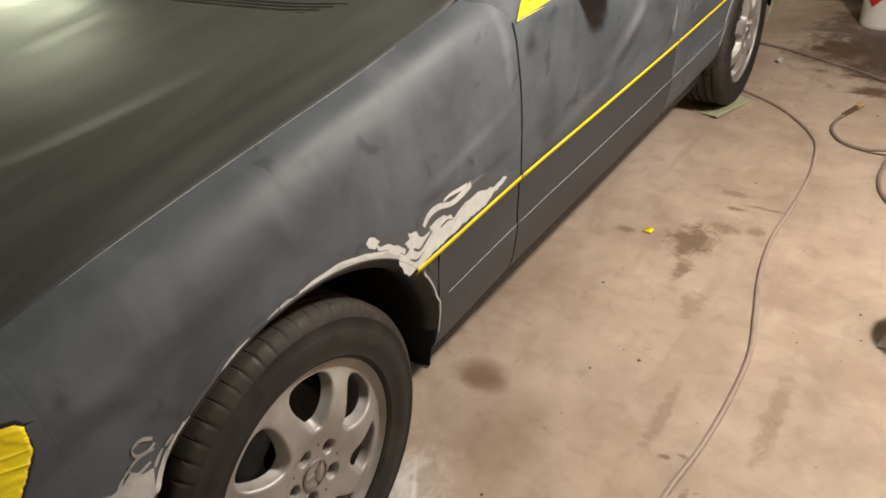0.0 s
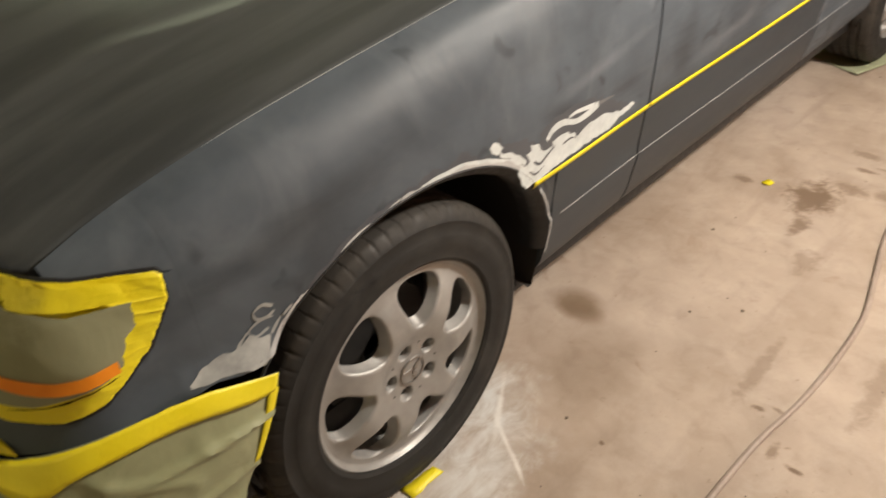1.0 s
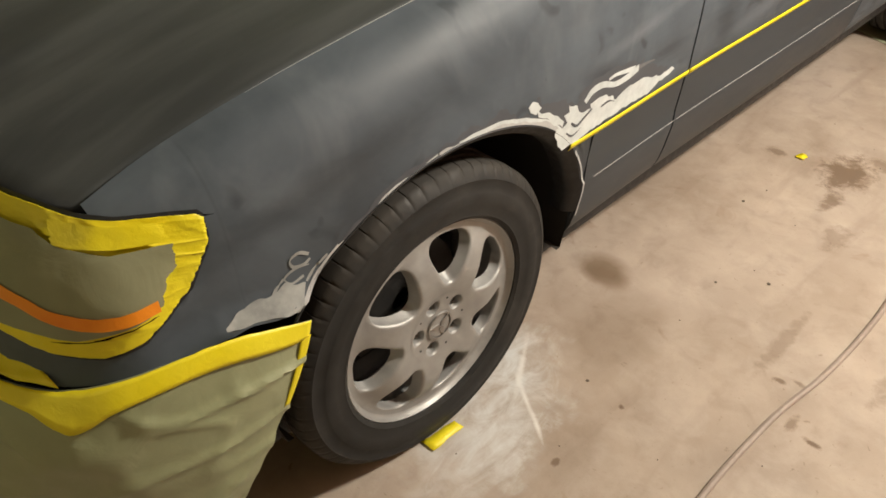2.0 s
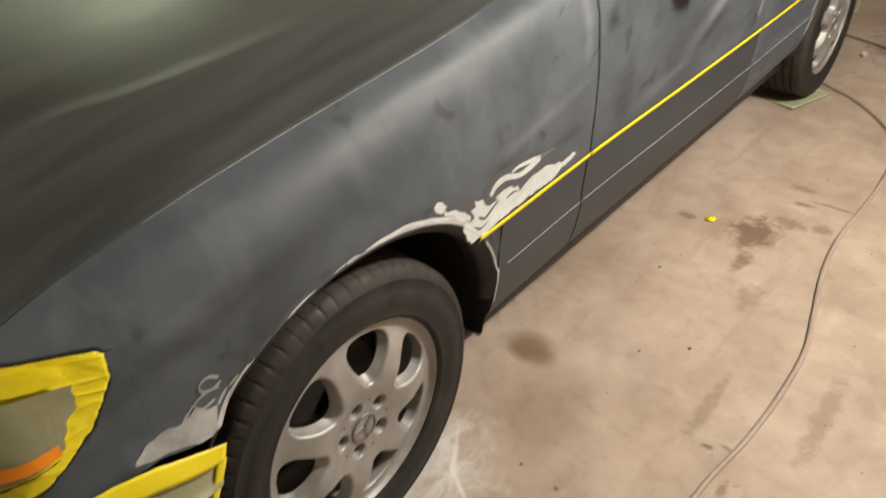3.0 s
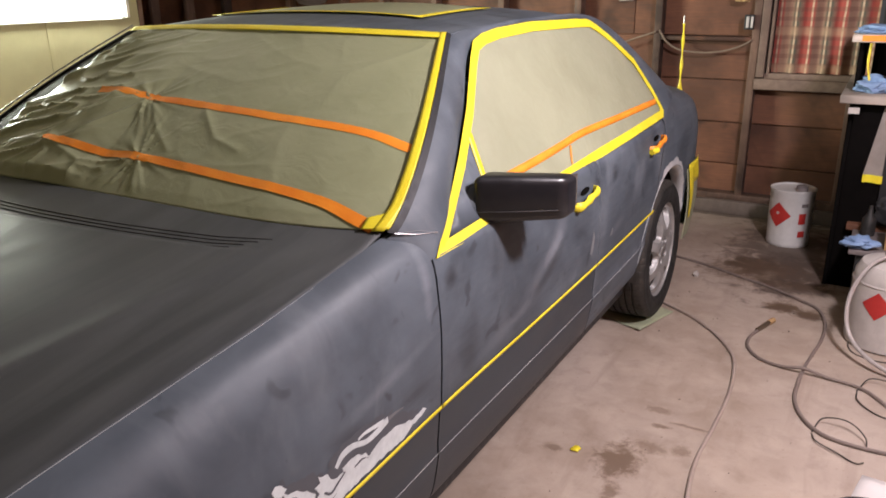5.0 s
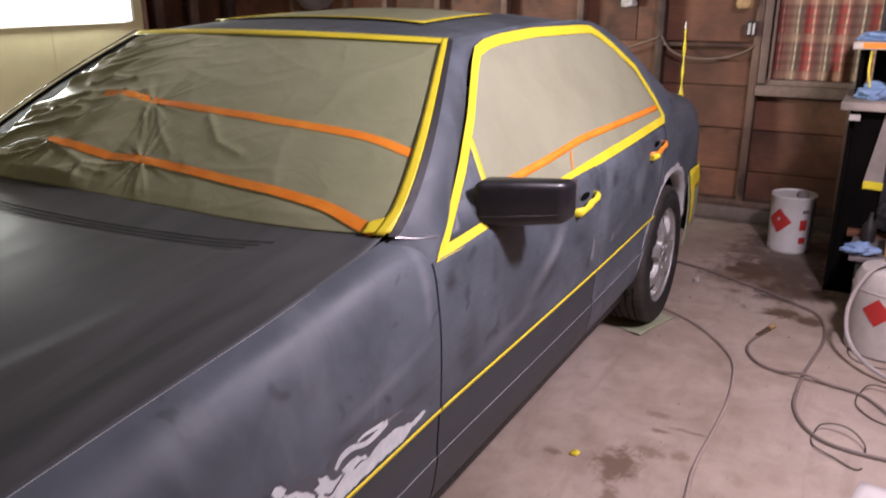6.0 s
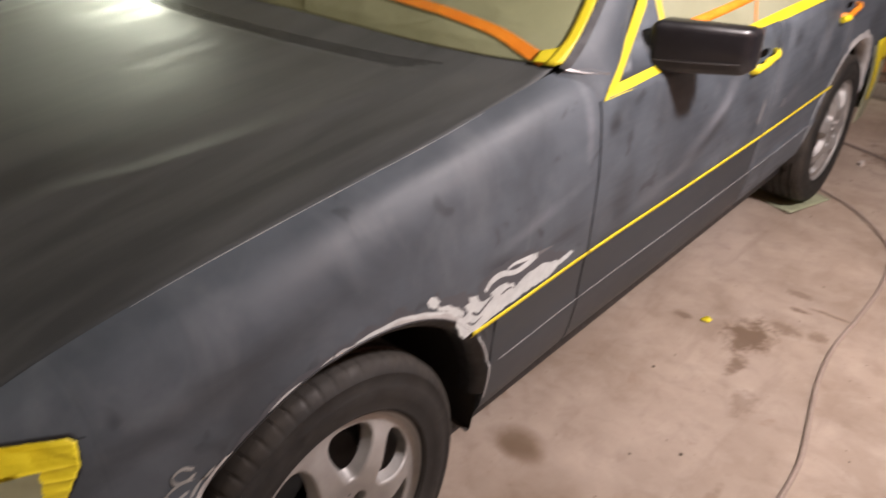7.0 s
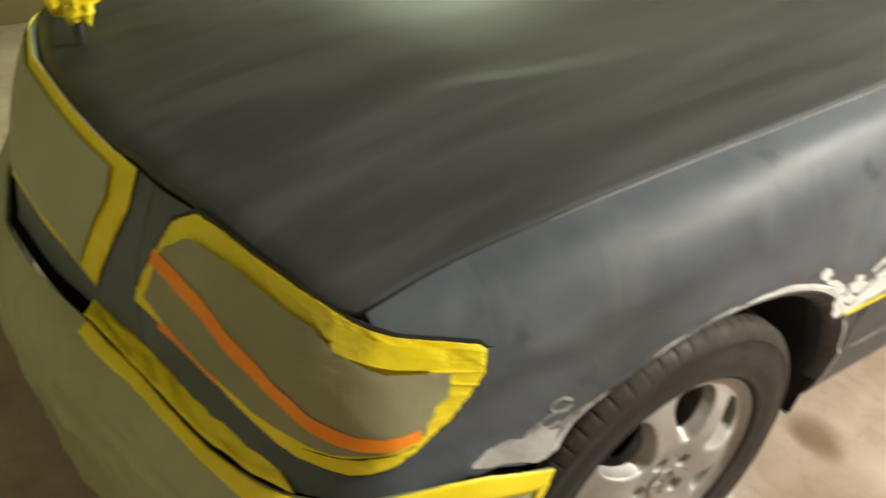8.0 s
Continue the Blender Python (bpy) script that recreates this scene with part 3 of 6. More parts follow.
NOSE = [(0.0, -0.680), (0.20, -0.656), (0.30, -0.630), (0.337, -0.615), (0.40, -0.600), (0.464, -0.574), (0.60, -0.535), (0.70, -0.493), (0.724, -0.465)]


def hood_z(x, y):
    xs, zs = hermite(SEAM, y)
    mid = hermite(HOOD_MID, y)
    a = min(abs(x) / xs, 1.0)
    crease = hermite([(-0.7, 0.37), (-0.586, 0.405), (-0.478, 0.432), (-0.364, 0.449), (-0.21, 0.470), (-0.07, 0.515), (0.08, 0.545), (0.2, 0.560), (0.33, 0.577), (0.7, 0.62)], y)
    k = min(max((abs(x) - crease) / 0.055 + 0.5, 0), 1)
    return zs + (mid - zs) * (1 - a ** 1.9) + 0.0025 * math.exp(-((abs(x) - crease) / 0.028) ** 2) - 0.0015 * k * k * (3 - 2 * k) * (1 - max(0, (a - 0.8) / 0.2)) - 0.006 * max(0, a - 0.93) / 0.07


def ws(u, v, lift=0.0):
    """The windscreen: u across from -1 to 1, v up from 0 to 1."""
    b = Vector((0.772 * u, 0.556 + 0.105 * abs(u) ** 5, 0.953 - 0.014 * u * u))
    t = Vector((0.575 * u, 1.13 + 0.128 * u * u, 1.303 - 0.019 * u * u))
    n = Vector((0.25 * u, -0.50, 0.86))
    k = min(max(v, 0), 1)
    p = b.lerp(t, v) + n * (0.022 * math.sin(math.pi * k))
    p.x += u * abs(u) * (0.031 * math.sin(math.pi * k ** 0.66) if u > 0 else 0.030 * k ** 3 - 0.006 * math.sin(math.pi * k))
    return p + n * lift


U_LINE = [(0, -0.680, 0.808), (0.20, -0.656, 0.793), (0.30, -0.630, 0.778), (0.337, -0.615, 0.771), (0.40, -0.60, 0.766), (0.464, -0.574, 0.760), (0.60, -0.534, 0.752),
          (0.707, -0.490, 0.744), (0.754, -0.446, 0.735), (0.784, -0.390, 0.724), (0.801, -0.345, 0.714)]
L_LINE = [(0, -0.760, 0.552), (0.18, -0.732, 0.547), (0.29, -0.700, 0.541), (0.35, -0.685, 0.540), (0.405, -0.668, 0.543), (0.48, -0.650, 0.546), (0.62, -0.612, 0.552),
          (0.73, -0.562, 0.556), (0.792, -0.500, 0.565), (0.816, -0.425, 0.572), (0.824, -0.345, 0.566)]


def nose(u, v, lift=0.0):
    """The front between hood and bumper: u from the middle (0) round to the fender (1), v down."""
    a, b = along(U_LINE, abs(u)), along(L_LINE, abs(u))
    p = a.lerp(b, v)
    q = along(U_LINE, min(abs(u) + 0.01, 1)).lerp(along(L_LINE, min(abs(u) + 0.01, 1)), v)
    o = along(U_LINE, max(abs(u) - 0.01, 0)).lerp(along(L_LINE, max(abs(u) - 0.01, 0)), v)
    n = (q - o).cross(b - a).normalized()
    if n.y > 0 and n.x < 0:
        n = -n
    if n.y > 0.2:
        n = -n
    p = p + n * (0.016 * math.sin(math.pi * min(max(v, 0), 1)) + lift)
    k = min(max((abs(u) - 0.84) / 0.13, 0), 1)
    if k > 0:
        p.x += (side_x(max(p.y, -0.46), p.z) + lift - p.x) * k * k * (3 - 2 * k)
    return Vector((p.x if u >= 0 else -p.x, p.y, p.z))


B_TOP = [(0, -0.780, 0.535), (0.20, -0.750, 0.535), (0.35, -0.708, 0.536), (0.50, -0.668, 0.532), (0.63, -0.630, 0.526), (0.738, -0.576, 0.526), (0.798, -0.510, 0.539), (0.826, -0.41, 0.541), (0.848, -0.262, 0.505)]
B_MID = [(0, -0.850, 0.43), (0.20, -0.832, 0.43), (0.36, -0.805, 0.43), (0.52, -0.762, 0.43), (0.67, -0.705, 0.43), (0.775, -0.630, 0.42), (0.838, -0.525, 0.41), (0.856, -0.42, 0.40), (0.856, -0.315, 0.39)]
B_LOW = [(0, -0.800, 0.20), (0.20, -0.785, 0.20), (0.36, -0.760, 0.20), (0.50, -0.725, 0.20), (0.63, -0.680, 0.20), (0.745, -0.605, 0.20), (0.805, -0.525, 0.20), (0.826, -0.47, 0.20), (0.826, -0.43, 0.20)]


def bumper(u, v, lift=0.0):
    """The papered bumper: u from the middle round to the wheel opening, v down."""
    a, b, c = along(B_TOP, abs(u)), along(B_MID, abs(u)), along(B_LOW, abs(u))
    p = a * (1 - v) * (1 - v) + b * 2 * v * (1 - v) + c * v * v
    p = p + (b - (a + c) / 2) * 0.6 * v * (1 - v)
    out = Vector((p.x * 0.9, p.y + 0.25, 0)).normalized()
    p = p + out * lift
    return Vector((p.x if u >= 0 else -p.x, p.y, p.z))


def side_glass(y, z, lift=0.0):
    return Vector((0.815 - (z - 0.885) * 0.5584 + 0.006 * math.sin(math.pi * (z - 0.885) / 0.4) + lift * 0.87, y, z + lift * 0.49))


# ------------------------------------------------------------------ the setting
def quad_floor():
    bm = grid(lambda u, v: Vector((WALL_L - 0.3 + (WALL_R - WALL_L + 0.6) * u, WALL_F - 0.3 + (WALL_Y - WALL_F + 0.6) * v, 0)), 24, 24)
    ex = bmesh.ops.extrude_face_region(bm, geom=bm.faces[:])
    for g in ex["geom"]:
        if isinstance(g, bmesh.types.BMVert):
            g.co.z -= 0.08
    bmesh.ops.recalc_face_normals(bm, faces=bm.faces)
    return bm


floor = part("floor", quad_floor(), CONCRETE)
tagged(floor, "worn beige concrete garage floor with brown stains", "floor", kind="structure")

# ------------------------------------------------------------------ the car
car = thing("car", (0, 1.35, 0), "four-door saloon in sanded dark grey primer, masked with paper and tape", "car")
INSIDE = lambda c: Vector((0, min(max(c.y, -0.2), 3.0), 0.6))


def opening(a, b):
    """Columns of a panel from a to b that keep the rims of the wheel openings crisp."""
    ys = steps(a, b, 0.022) + ([-0.345] if a < -0.4 else [])
    for c in (0.03, WB + 0.03):
        for e in (c - ARCH_F, c + ARCH_B):
            if a < e < b:
                ys += [e - 0.0006, e + 0.0006]
                ys += [e + k for k in (-0.012, -0.006, -0.003) if e > c] + [e + k for k in (0.003, 0.006, 0.012) if e < c]
    return sorted(set(round(y, 4) for y in ys if a <= y <= b))


def lip(sgn, c):
    """The rolled rim of a wheel opening."""
    def f(u, v):
        a = math.radians(180 * u)
        y, z = c - math.cos(a) * (ARCH_F if u < 0.5 else ARCH_B), ARCH_Z + math.sin(a) * ARCH_H
        x = side_x(min(max(y, -0.34), 3.4), z) - 0.001
        r = 1 - 0.055 * math.sin(math.pi * min(v, 0.5))
        return Vector((sgn * (x + 0.004 * math.sin(math.pi * v) - 0.050 * v), c + (y - c) * r, ARCH_Z + (z - ARCH_Z) * r))
    return grid(f, 60, 5)


def well(sgn, c):
    """The dark liner inside a wheel opening."""
    def f(u, v):
        a = math.radians(-22 + 224 * u)
        r = 0.985 + 0.03 * math.sin(math.pi * v)
        if v > 0.999:
            r *= 0.15
        x = 0.822 - 0.31 * min(v * 1.25, 1)
        z = ARCH_Z + r * math.sin(a) * (ARCH_H if a > 0 and a < math.pi else 0.34)
        return Vector((sgn * x, c - r * math.cos(a) * (ARCH_F if math.cos(a) > 0 else ARCH_B), max(z, 0.250)))
    return grid(f, 40, 10)


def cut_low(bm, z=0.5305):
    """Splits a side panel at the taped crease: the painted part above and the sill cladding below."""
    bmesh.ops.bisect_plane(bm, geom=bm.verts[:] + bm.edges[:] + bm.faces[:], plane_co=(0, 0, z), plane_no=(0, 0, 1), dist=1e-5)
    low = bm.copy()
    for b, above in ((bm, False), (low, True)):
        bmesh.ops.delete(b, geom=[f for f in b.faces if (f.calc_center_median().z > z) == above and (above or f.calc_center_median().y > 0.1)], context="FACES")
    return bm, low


for sgn in (1, -1):
    up, low = cut_low(side_panel(opening(-0.466, 0.7270), sgn))
    bmesh.ops.delete(low, geom=[q for q in low.faces if q.calc_center_median().y < 0.1], context="FACES")

    def surround(u, v):
        p = nose(sgn * (0.437 + 0.563 * u), 1.25 * v)
        if u > 0.88:
            w = (u - 0.88) / 0.12
            p.z += (0.714 + (foot(-0.345) - 0.714) * v - p.z) * w * w * (3 - 2 * w)
        if u > 0.94:
            p.x = sgn * side_x(max(p.y, -0.46), p.z)
        if u > 0.999:
            p.y, p.x = -0.345, sgn * side_x(-0.345, p.z)
        return p
    up = join(up, grid(surround, 66, 24))
    bmesh.ops.remove_doubles(up, verts=[q for q in up.verts if abs(q.co.y + 0.345) < 1e-3], dist=0.002)
    bmesh.ops.recalc_face_normals(up, faces=up.faces)
    fender = part("front_fender", up, PRIMER, car, shell=0.006, fix=INSIDE)
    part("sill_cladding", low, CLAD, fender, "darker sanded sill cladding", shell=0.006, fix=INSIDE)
    if sgn > 0:
        tagged(fender, "dark grey sanded front fender with pale filler patches")
    part("front_arch_rim", lip(sgn, 0.03), BLACK, car, shell=0.003, fix=lambda c: Vector((c.x, 0.03, 0.3)))
    part("rocker", box(*sorted((sgn * 0.60, sgn * 0.765)), 0.40, 2.36, 0.19, 0.27, 0.01), BLACK, car)
    for y in (0.7307, 1.7508):
        part("door_seal", grid(lambda u, v: Vector((sgn * (side_x(y, 0.26 + 0.62 * v) - 0.0095), y - 0.012 + 0.024 * u, 0.26 + 0.62 * v)), 2, 24), GAP_BLACK, car)
    part("front_wheel_liner", well(sgn, 0.03), LINER, car)
    up, low = cut_low(side_panel(steps(0.7337, 1.7478, 0.03), sgn))
    door = part("front_door", up, PRIMER, car, shell=0.006, fix=INSIDE)
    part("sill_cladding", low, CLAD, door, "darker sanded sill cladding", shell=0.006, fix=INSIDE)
    rear_edge = lambda z: 2.60 if z > 0.80 else 2.60 - 0.290 * ((0.80 - z) / 0.62) ** 0.8

    def rear_door(u, v, a=1.7534, b=None):
        z = BELT + (0.256 - BELT) * v
        b = rear_edge(z) - 0.003
        y = a + (b - a) * u
        return Vector((sgn * side_x(y, z), y, z))
    up, low = cut_low(grid(rear_door, 34, 60))
    rdoor = part("rear_door", up, PRIMER, car, shell=0.006, fix=INSIDE)
    part("sill_cladding", low, PRIMER, rdoor, "grey primed sill cladding", shell=0.006, fix=INSIDE)

    def quarter_front(u, v):
        z = BELT + (0.256 - BELT) * v
        y0, y1 = rear_edge(z) + 0.003, 2.606
        y = y0 + (y1 - y0) * u
        lim = WB + 0.03 - ARCH_F * max(1 - (max(z - ARCH_Z, 0) / ARCH_H) ** 2, 0) ** 0.5
        return Vector((sgn * side_x(min(y, lim), z), min(y, lim), z))
    part("quarter_panel_front", grid(quarter_front, 10, 60), PRIMER, car, shell=0.006, fix=INSIDE)
    quarter = part("quarter_panel", side_panel(opening(2.606, 3.415), sgn), PRIMER, car, shell=0.006, fix=INSIDE)
    part("rear_arch_rim", lip(sgn, WB + 0.03), BARE if sgn > 0 else PRIMER, car, "bare pale metal rim" if sgn > 0 else "", shell=0.003, fix=lambda c: Vector((c.x, WB + 0.03, 0.3)))
    part("rear_wheel_liner", well(sgn, WB + 0.03), LINER, car)

    # frame of the side windows: front pillar, roof rail, rear pillar
    inner = [(0.768, 0.640, 0.925)] + [(abs(p.x), p.y, p.z) for p in (ws(sgn * 1.010, k, 0.002) for k in (0.01, 0.2, 0.4, 0.6, 0.8, 0.97))] + [(0.576, 1.45, 1.302), (0.575, 1.85, 1.309),
             (0.575, 2.20, 1.300), (0.578, 2.44, 1.262), (0.632, 2.76, 1.110), (0.694, 3.00, 0.957)]
    outer = [(0.832, 0.715, 0.868), (0.835, 0.737, 0.884), (0.748, 0.985, 1.010), (0.684, 1.150, 1.122), (0.616, 1.305, 1.243), (0.594, 1.50, 1.281), (0.591, 1.85, 1.288),
             (0.602, 2.255, 1.272), (0.664, 2.480, 1.165), (0.764, 2.615, 0.980), (0.812, 2.640, 0.893)]

    def frame_strip(u, v):
        a, b = along(inner, u), along(outer, u)
        v *= 1 + 0.14 * min(u / 0.12, 1)
        p = a.lerp(b, v)
        w = math.sin(math.pi * min(v, 1)) * (b - a).length * 0.16 * min(u / 0.12, 1) ** 2 * (3 - 2 * min(u / 0.12, 1))
        return Vector((sgn * (p.x + 0.75 * w - 0.06 * max(v - 1, 0)), p.y - 0.15 * w, p.z + 0.65 * w))
    # the far frame is darker and duller than the near one
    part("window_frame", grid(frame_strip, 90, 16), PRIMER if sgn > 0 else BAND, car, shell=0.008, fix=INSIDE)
    part("pillar_joint", tube([(sgn * 0.787, 0.666, 0.9438), (sgn * 0.8065, 0.712, 0.9318), (sgn * 0.822, 0.774, 0.9220)], 0.0014, 20, 6), CHROME, car, "thin bright joint strip")
    part("pillar_seam", ribbon([(0.02, 0.012), (0.25, 0.021), (0.5, 0.028), (0.86, 0.035)], 0.0006, lambda v, u, lift: frame_strip(u, v) + Vector((sgn * 0.0012, -0.0006, 0.0012)), 0.0, 24), SCUFF, car, "thin pale seam")

# hood, roof, tail
def vent_line(x):
    """Where the hood steps down to the air intake before the windscreen."""
    return 0.395 + 0.25 * x * x


def hood_skin(x, y, lift=0.0):
    x0 = min(max(x / 0.765, -1), 1)
    yv, end = vent_line(x), ws(x0, 0.024)
    z = hood_z(x, y)
    if y > yv:
        t = min((y - yv) / (end.y - yv), 1)
        k = min(max((abs(x) - 0.46) / 0.14, 0), 1)
        z += (end.z - hood_z(x, end.y)) * t * t - 0.007 * (1 - t) * (1 - k * k * (3 - 2 * k))
    return z + lift


def hood_top(u, v):
    x0 = 2 * u - 1
    y0 = hermite(NOSE, abs(x0) * 0.724)
    y1 = ws(x0, 0.03).y
    x = x0 * 0.76
    yv = vent_line(x)
    y = y0 + (yv - y0) * v / 0.82 if v <= 0.82 else yv + 0.003 + (y1 - yv - 0.003) * (v - 0.82) / 0.18
    x = x0 * (hermite(SEAM, y)[0] - 0.0035)
    return Vector((x, y, hood_skin(x, y) - 0.010 * max(0, 1 - v / 0.02)))


part("hood", grid(hood_top, 110, 110), HOOD, car, "dark grey wiped hood with soft creases", shell=0.006, fix=INSIDE)


for k in range(4):
    line = [(x, vent_line(x) + 0.007 + 0.0135 * k) for x in (-0.58, -0.45, -0.3, -0.15, 0.0, 0.15, 0.3, 0.45, 0.53 + 0.02 * k)]
    slat = ribbon(line, lambda u: 0.0075 - 0.0055 * u, lambda x, y, lift: Vector((x, y, hood_skin(x, y) + lift)), 0.0012, 80)
    part("hood_vent_slat", slat, BLACK, car, "dark intake slat", shell=0.001)

def roof_z(x, y):
    mid = hermite([(1.10, 1.301), (1.30, 1.324), (1.55, 1.338), (1.85, 1.344), (2.15, 1.335), (2.45, 1.292)], y)
    return mid - 0.034 * (abs(x) / 0.58) ** 2.4


def roof(u, v):
    x = (2 * u - 1) * 0.578
    y0, y1 = 1.13 + 0.128 * (x / 0.58) ** 2, 2.42 + 0.03 * (1 - (x / 0.58) ** 2)
    y = y0 + (y1 - y0) * v
    return Vector((x, y, roof_z(x, y)))


part("roof", grid(roof, 40, 50), PRIMER, car, shell=0.006, fix=INSIDE)
part("sunroof_paper", grid(lambda u, v: Vector((-0.40 + 0.80 * u, 1.42 + 0.42 * v, roof_z(-0.40 + 0.80 * u, 1.42 + 0.42 * v) + 0.005 + 0.006 * v * math.sin(math.pi * u))), 16, 10), PAPER, car, shell=0.002, fix=INSIDE)
for x0, x1, y0, y1 in ((-0.41, 0.41, 1.408, 1.426), (0.385, 0.41, 1.426, 1.85), (-0.41, -0.385, 1.426, 1.85)):
    part("sunroof_tape", grid(lambda u, v: Vector((x0 + (x1 - x0) * u, y0 + (y1 - y0) * v, roof_z(x0 + (x1 - x0) * u, y0 + (y1 - y0) * v) + 0.008)), 12, 6), YELLOW, car, shell=0.001, fix=INSIDE)


def rear_glass(u, v):
    a, b = Vector(((2 * u - 1) * 0.578, 2.43 + 0.02 * (1 - (2 * u - 1) ** 2), 1.262 + 0.03 * (1 - (2 * u - 1) ** 2))), Vector(((2 * u - 1) * 0.672, 3.0 + 0.05 * (1 - (2 * u - 1) ** 2), 0.957))
    return a.lerp(b, v) + Vector((0, 0.012, 0.02)) * math.sin(math.pi * v)


part("rear_window_paper", grid(rear_glass, 24, 20), PAPER, car, shell=0.004, fix=INSIDE)


def trunk(u, v):
    y = 3.005 + 0.41 * v
    x = (2 * u - 1) * (hermite(TAIL, y)[0] - 0.004)
    return Vector((x, y, hermite(TAIL, y)[1] + 0.018 * (1 - (2 * u - 1) ** 2)))


part("trunk_lid", grid(trunk, 24, 16), PRIMER, car, shell=0.006, fix=INSIDE)


def tail_panel(u, v):
    a = (2 * u - 1)
    z = 0.885 - 0.45 * v
    return Vector((0.72 * a, 3.455 - 0.05 * abs(a) ** 4 + 0.012 * math.sin(math.pi * v), z))


part("tail_panel", grid(tail_panel, 24, 16), PRIMER, car, shell=0.006, fix=INSIDE)
RB = [(0, 3.56), (0.40, 3.545), (0.62, 3.50), (0.785, 3.42), (0.832, 3.30), (0.842, 3.06)]


def rear_bumper(u, v):
    p = along([(a, b, 0) for a, b in RB], abs(2 * u - 1))
    k = 1 + 0.012 * math.sin(math.pi * v)
    return Vector((math.copysign(p.x, 2 * u - 1) * k, 1.4 + (p.y - 1.4) * k - 0.15 * v * v * max(0.0, (p.y - 3.06) / 0.5), 0.585 - 0.34 * v))


part("rear_bumper_paper", grid(rear_bumper, 60, 12), PALE_PAPER, car, "pale masking paper over the rear bumper", shell=0.006, fix=INSIDE)
part("rear_bumper_tape", grid(lambda u, v: rear_bumper(0.88 + 0.115 * u, 0.30 * v - 0.06) + Vector((0.004, 0.002, 0)), 24, 4), YELLOW, car, shell=0.001)
part("rear_bumper_tape", grid(lambda u, v: rear_bumper(0.999 - (0.040 - 0.022 * v) * u, -0.02 + 0.72 * v) + Vector((0.006, 0.001, 0)), 6, 16), YELLOW, car, shell=0.001)
part("tail_lamp_tape", grid(lambda u, v: Vector((side_x(3.36, 0.82 - 0.19 * v) + 0.004 - 0.012 * u, 3.352 + 0.022 * u, 0.82 - 0.19 * v)), 3, 8), YELLOW, car, shell=0.001)
part("underbody", box(-0.76, 0.76, -0.62, 3.35, 0.17, 0.24, 0.02), BLACK, car)
part("bulkhead", box(-0.74, 0.74, 0.50, 0.56, 0.22, 0.90), BLACK, car)
part("engine_bay", box(-0.50, 0.50, -0.55, 0.50, 0.24, 0.62, 0.04), BLACK, car)
part("cabin", box(-0.70, 0.70, 0.62, 2.9, 0.24, 0.86, 0.05), BLACK, car)

# the nose and the front bumper
part("grille_surround", grid(lambda u, v: nose(0.435 * (2 * u - 1), 1.10 * v), 70, 18), PRIMER, car, shell=0.006, fix=INSIDE)


def wrinkled(f, size, amount, seed):
    """The surface f with folds pressed into it."""
    def g(a, b, lift=0.0):
        p = f(a, b, 0.0)
        k = noise.noise(p * size + Vector((seed, 0, 0))) + 0.5 * noise.noise(p * size * 2.3 + Vector((0, seed, 0)))
        return f(a, b, lift + amount * (0.6 + k))
    return g


def fold_line(a, b, c):
    """One sharp fold along each zero of a noise field."""
    return max(0.0, 1 - 4.5 * abs(noise.noise((a, b, c)))) ** 1.6


def BP(u, v, lift=0.0):
    """The bumper with its paper's broad bulges and sharp folds."""
    k = 0.6 + noise.noise((u * 6, v * 2.5, 3.0)) + 0.5 * noise.noise((u * 13, v * 5, 5.0))
    return bumper(u, v, lift + 0.006 * k + (0.006 * fold_line(u * 5 + v * 1.5, v * 2.6 - u * 3, 4.0) + 0.004 * fold_line(u * 9 - v * 2, v * 4 + u * 3, 8.0)) * min(max((v - 0.10) / 0.12, 0), 1))


part("bumper_paper", grid(lambda u, v: BP(2 * u - 1, v, 0.002), 240, 60), PAPER, car, "crumpled olive masking paper over the front bumper", shell=0.003, fix=INSIDE)


def bumper_top(u, v):
    s = 2 * u - 1
    a = along(B_TOP, abs(s))
    b = along(L_LINE, abs(s)) - Vector((0.004, -0.008, 0.006)) if abs(s) < 0.995 else a
    p = a.lerp(b, v)
    return Vector((math.copysign(p.x, s), p.y, p.z - 0.004 - 0.010 * max(0.0, (abs(s) - 0.86) / 0.14)))


# the ledge is coloured black for the shade in the gap above the bumper
part("bumper_top", grid(bumper_top, 80, 4), GAP_BLACK, car, shell=0.004)
def tape_run(sgn):
    def f(u, v):
        s = 0.30 + 0.695 * u
        top = hermite([(0.30, -0.02), (0.67, -0.01), (0.73, -0.01), (0.78, -0.01), (0.84, -0.018), (0.91, -0.033), (1.0, -0.02)], s)
        low = hermite([(0.30, 0.05), (0.66, 0.11), (0.72, 0.215), (0.735, 0.205), (0.76, 0.14), (0.784, 0.118), (0.844, 0.096), (0.913, 0.094), (0.976, 0.10), (1.0, 0.08)], s)
        return BP(sgn * s, top + (low - top) * v + 0.004 * noise.noise((s * 60, 0, v * 2)), 0.0075)
    return grid(f, 130, 5)


part("bumper_tape", tape_run(1), YELLOW, car, "yellow tape along the bumper edge", shell=0.001)
part("bumper_tape", grid(lambda u, v: bumper(0.999 - (0.014 - 0.007 * v) * u, 0.08 + 0.42 * v, 0.010), 3, 14), YELLOW, car, shell=0.001)
part("bumper_tape", tape_run(-1), YELLOW, car, shell=0.001)
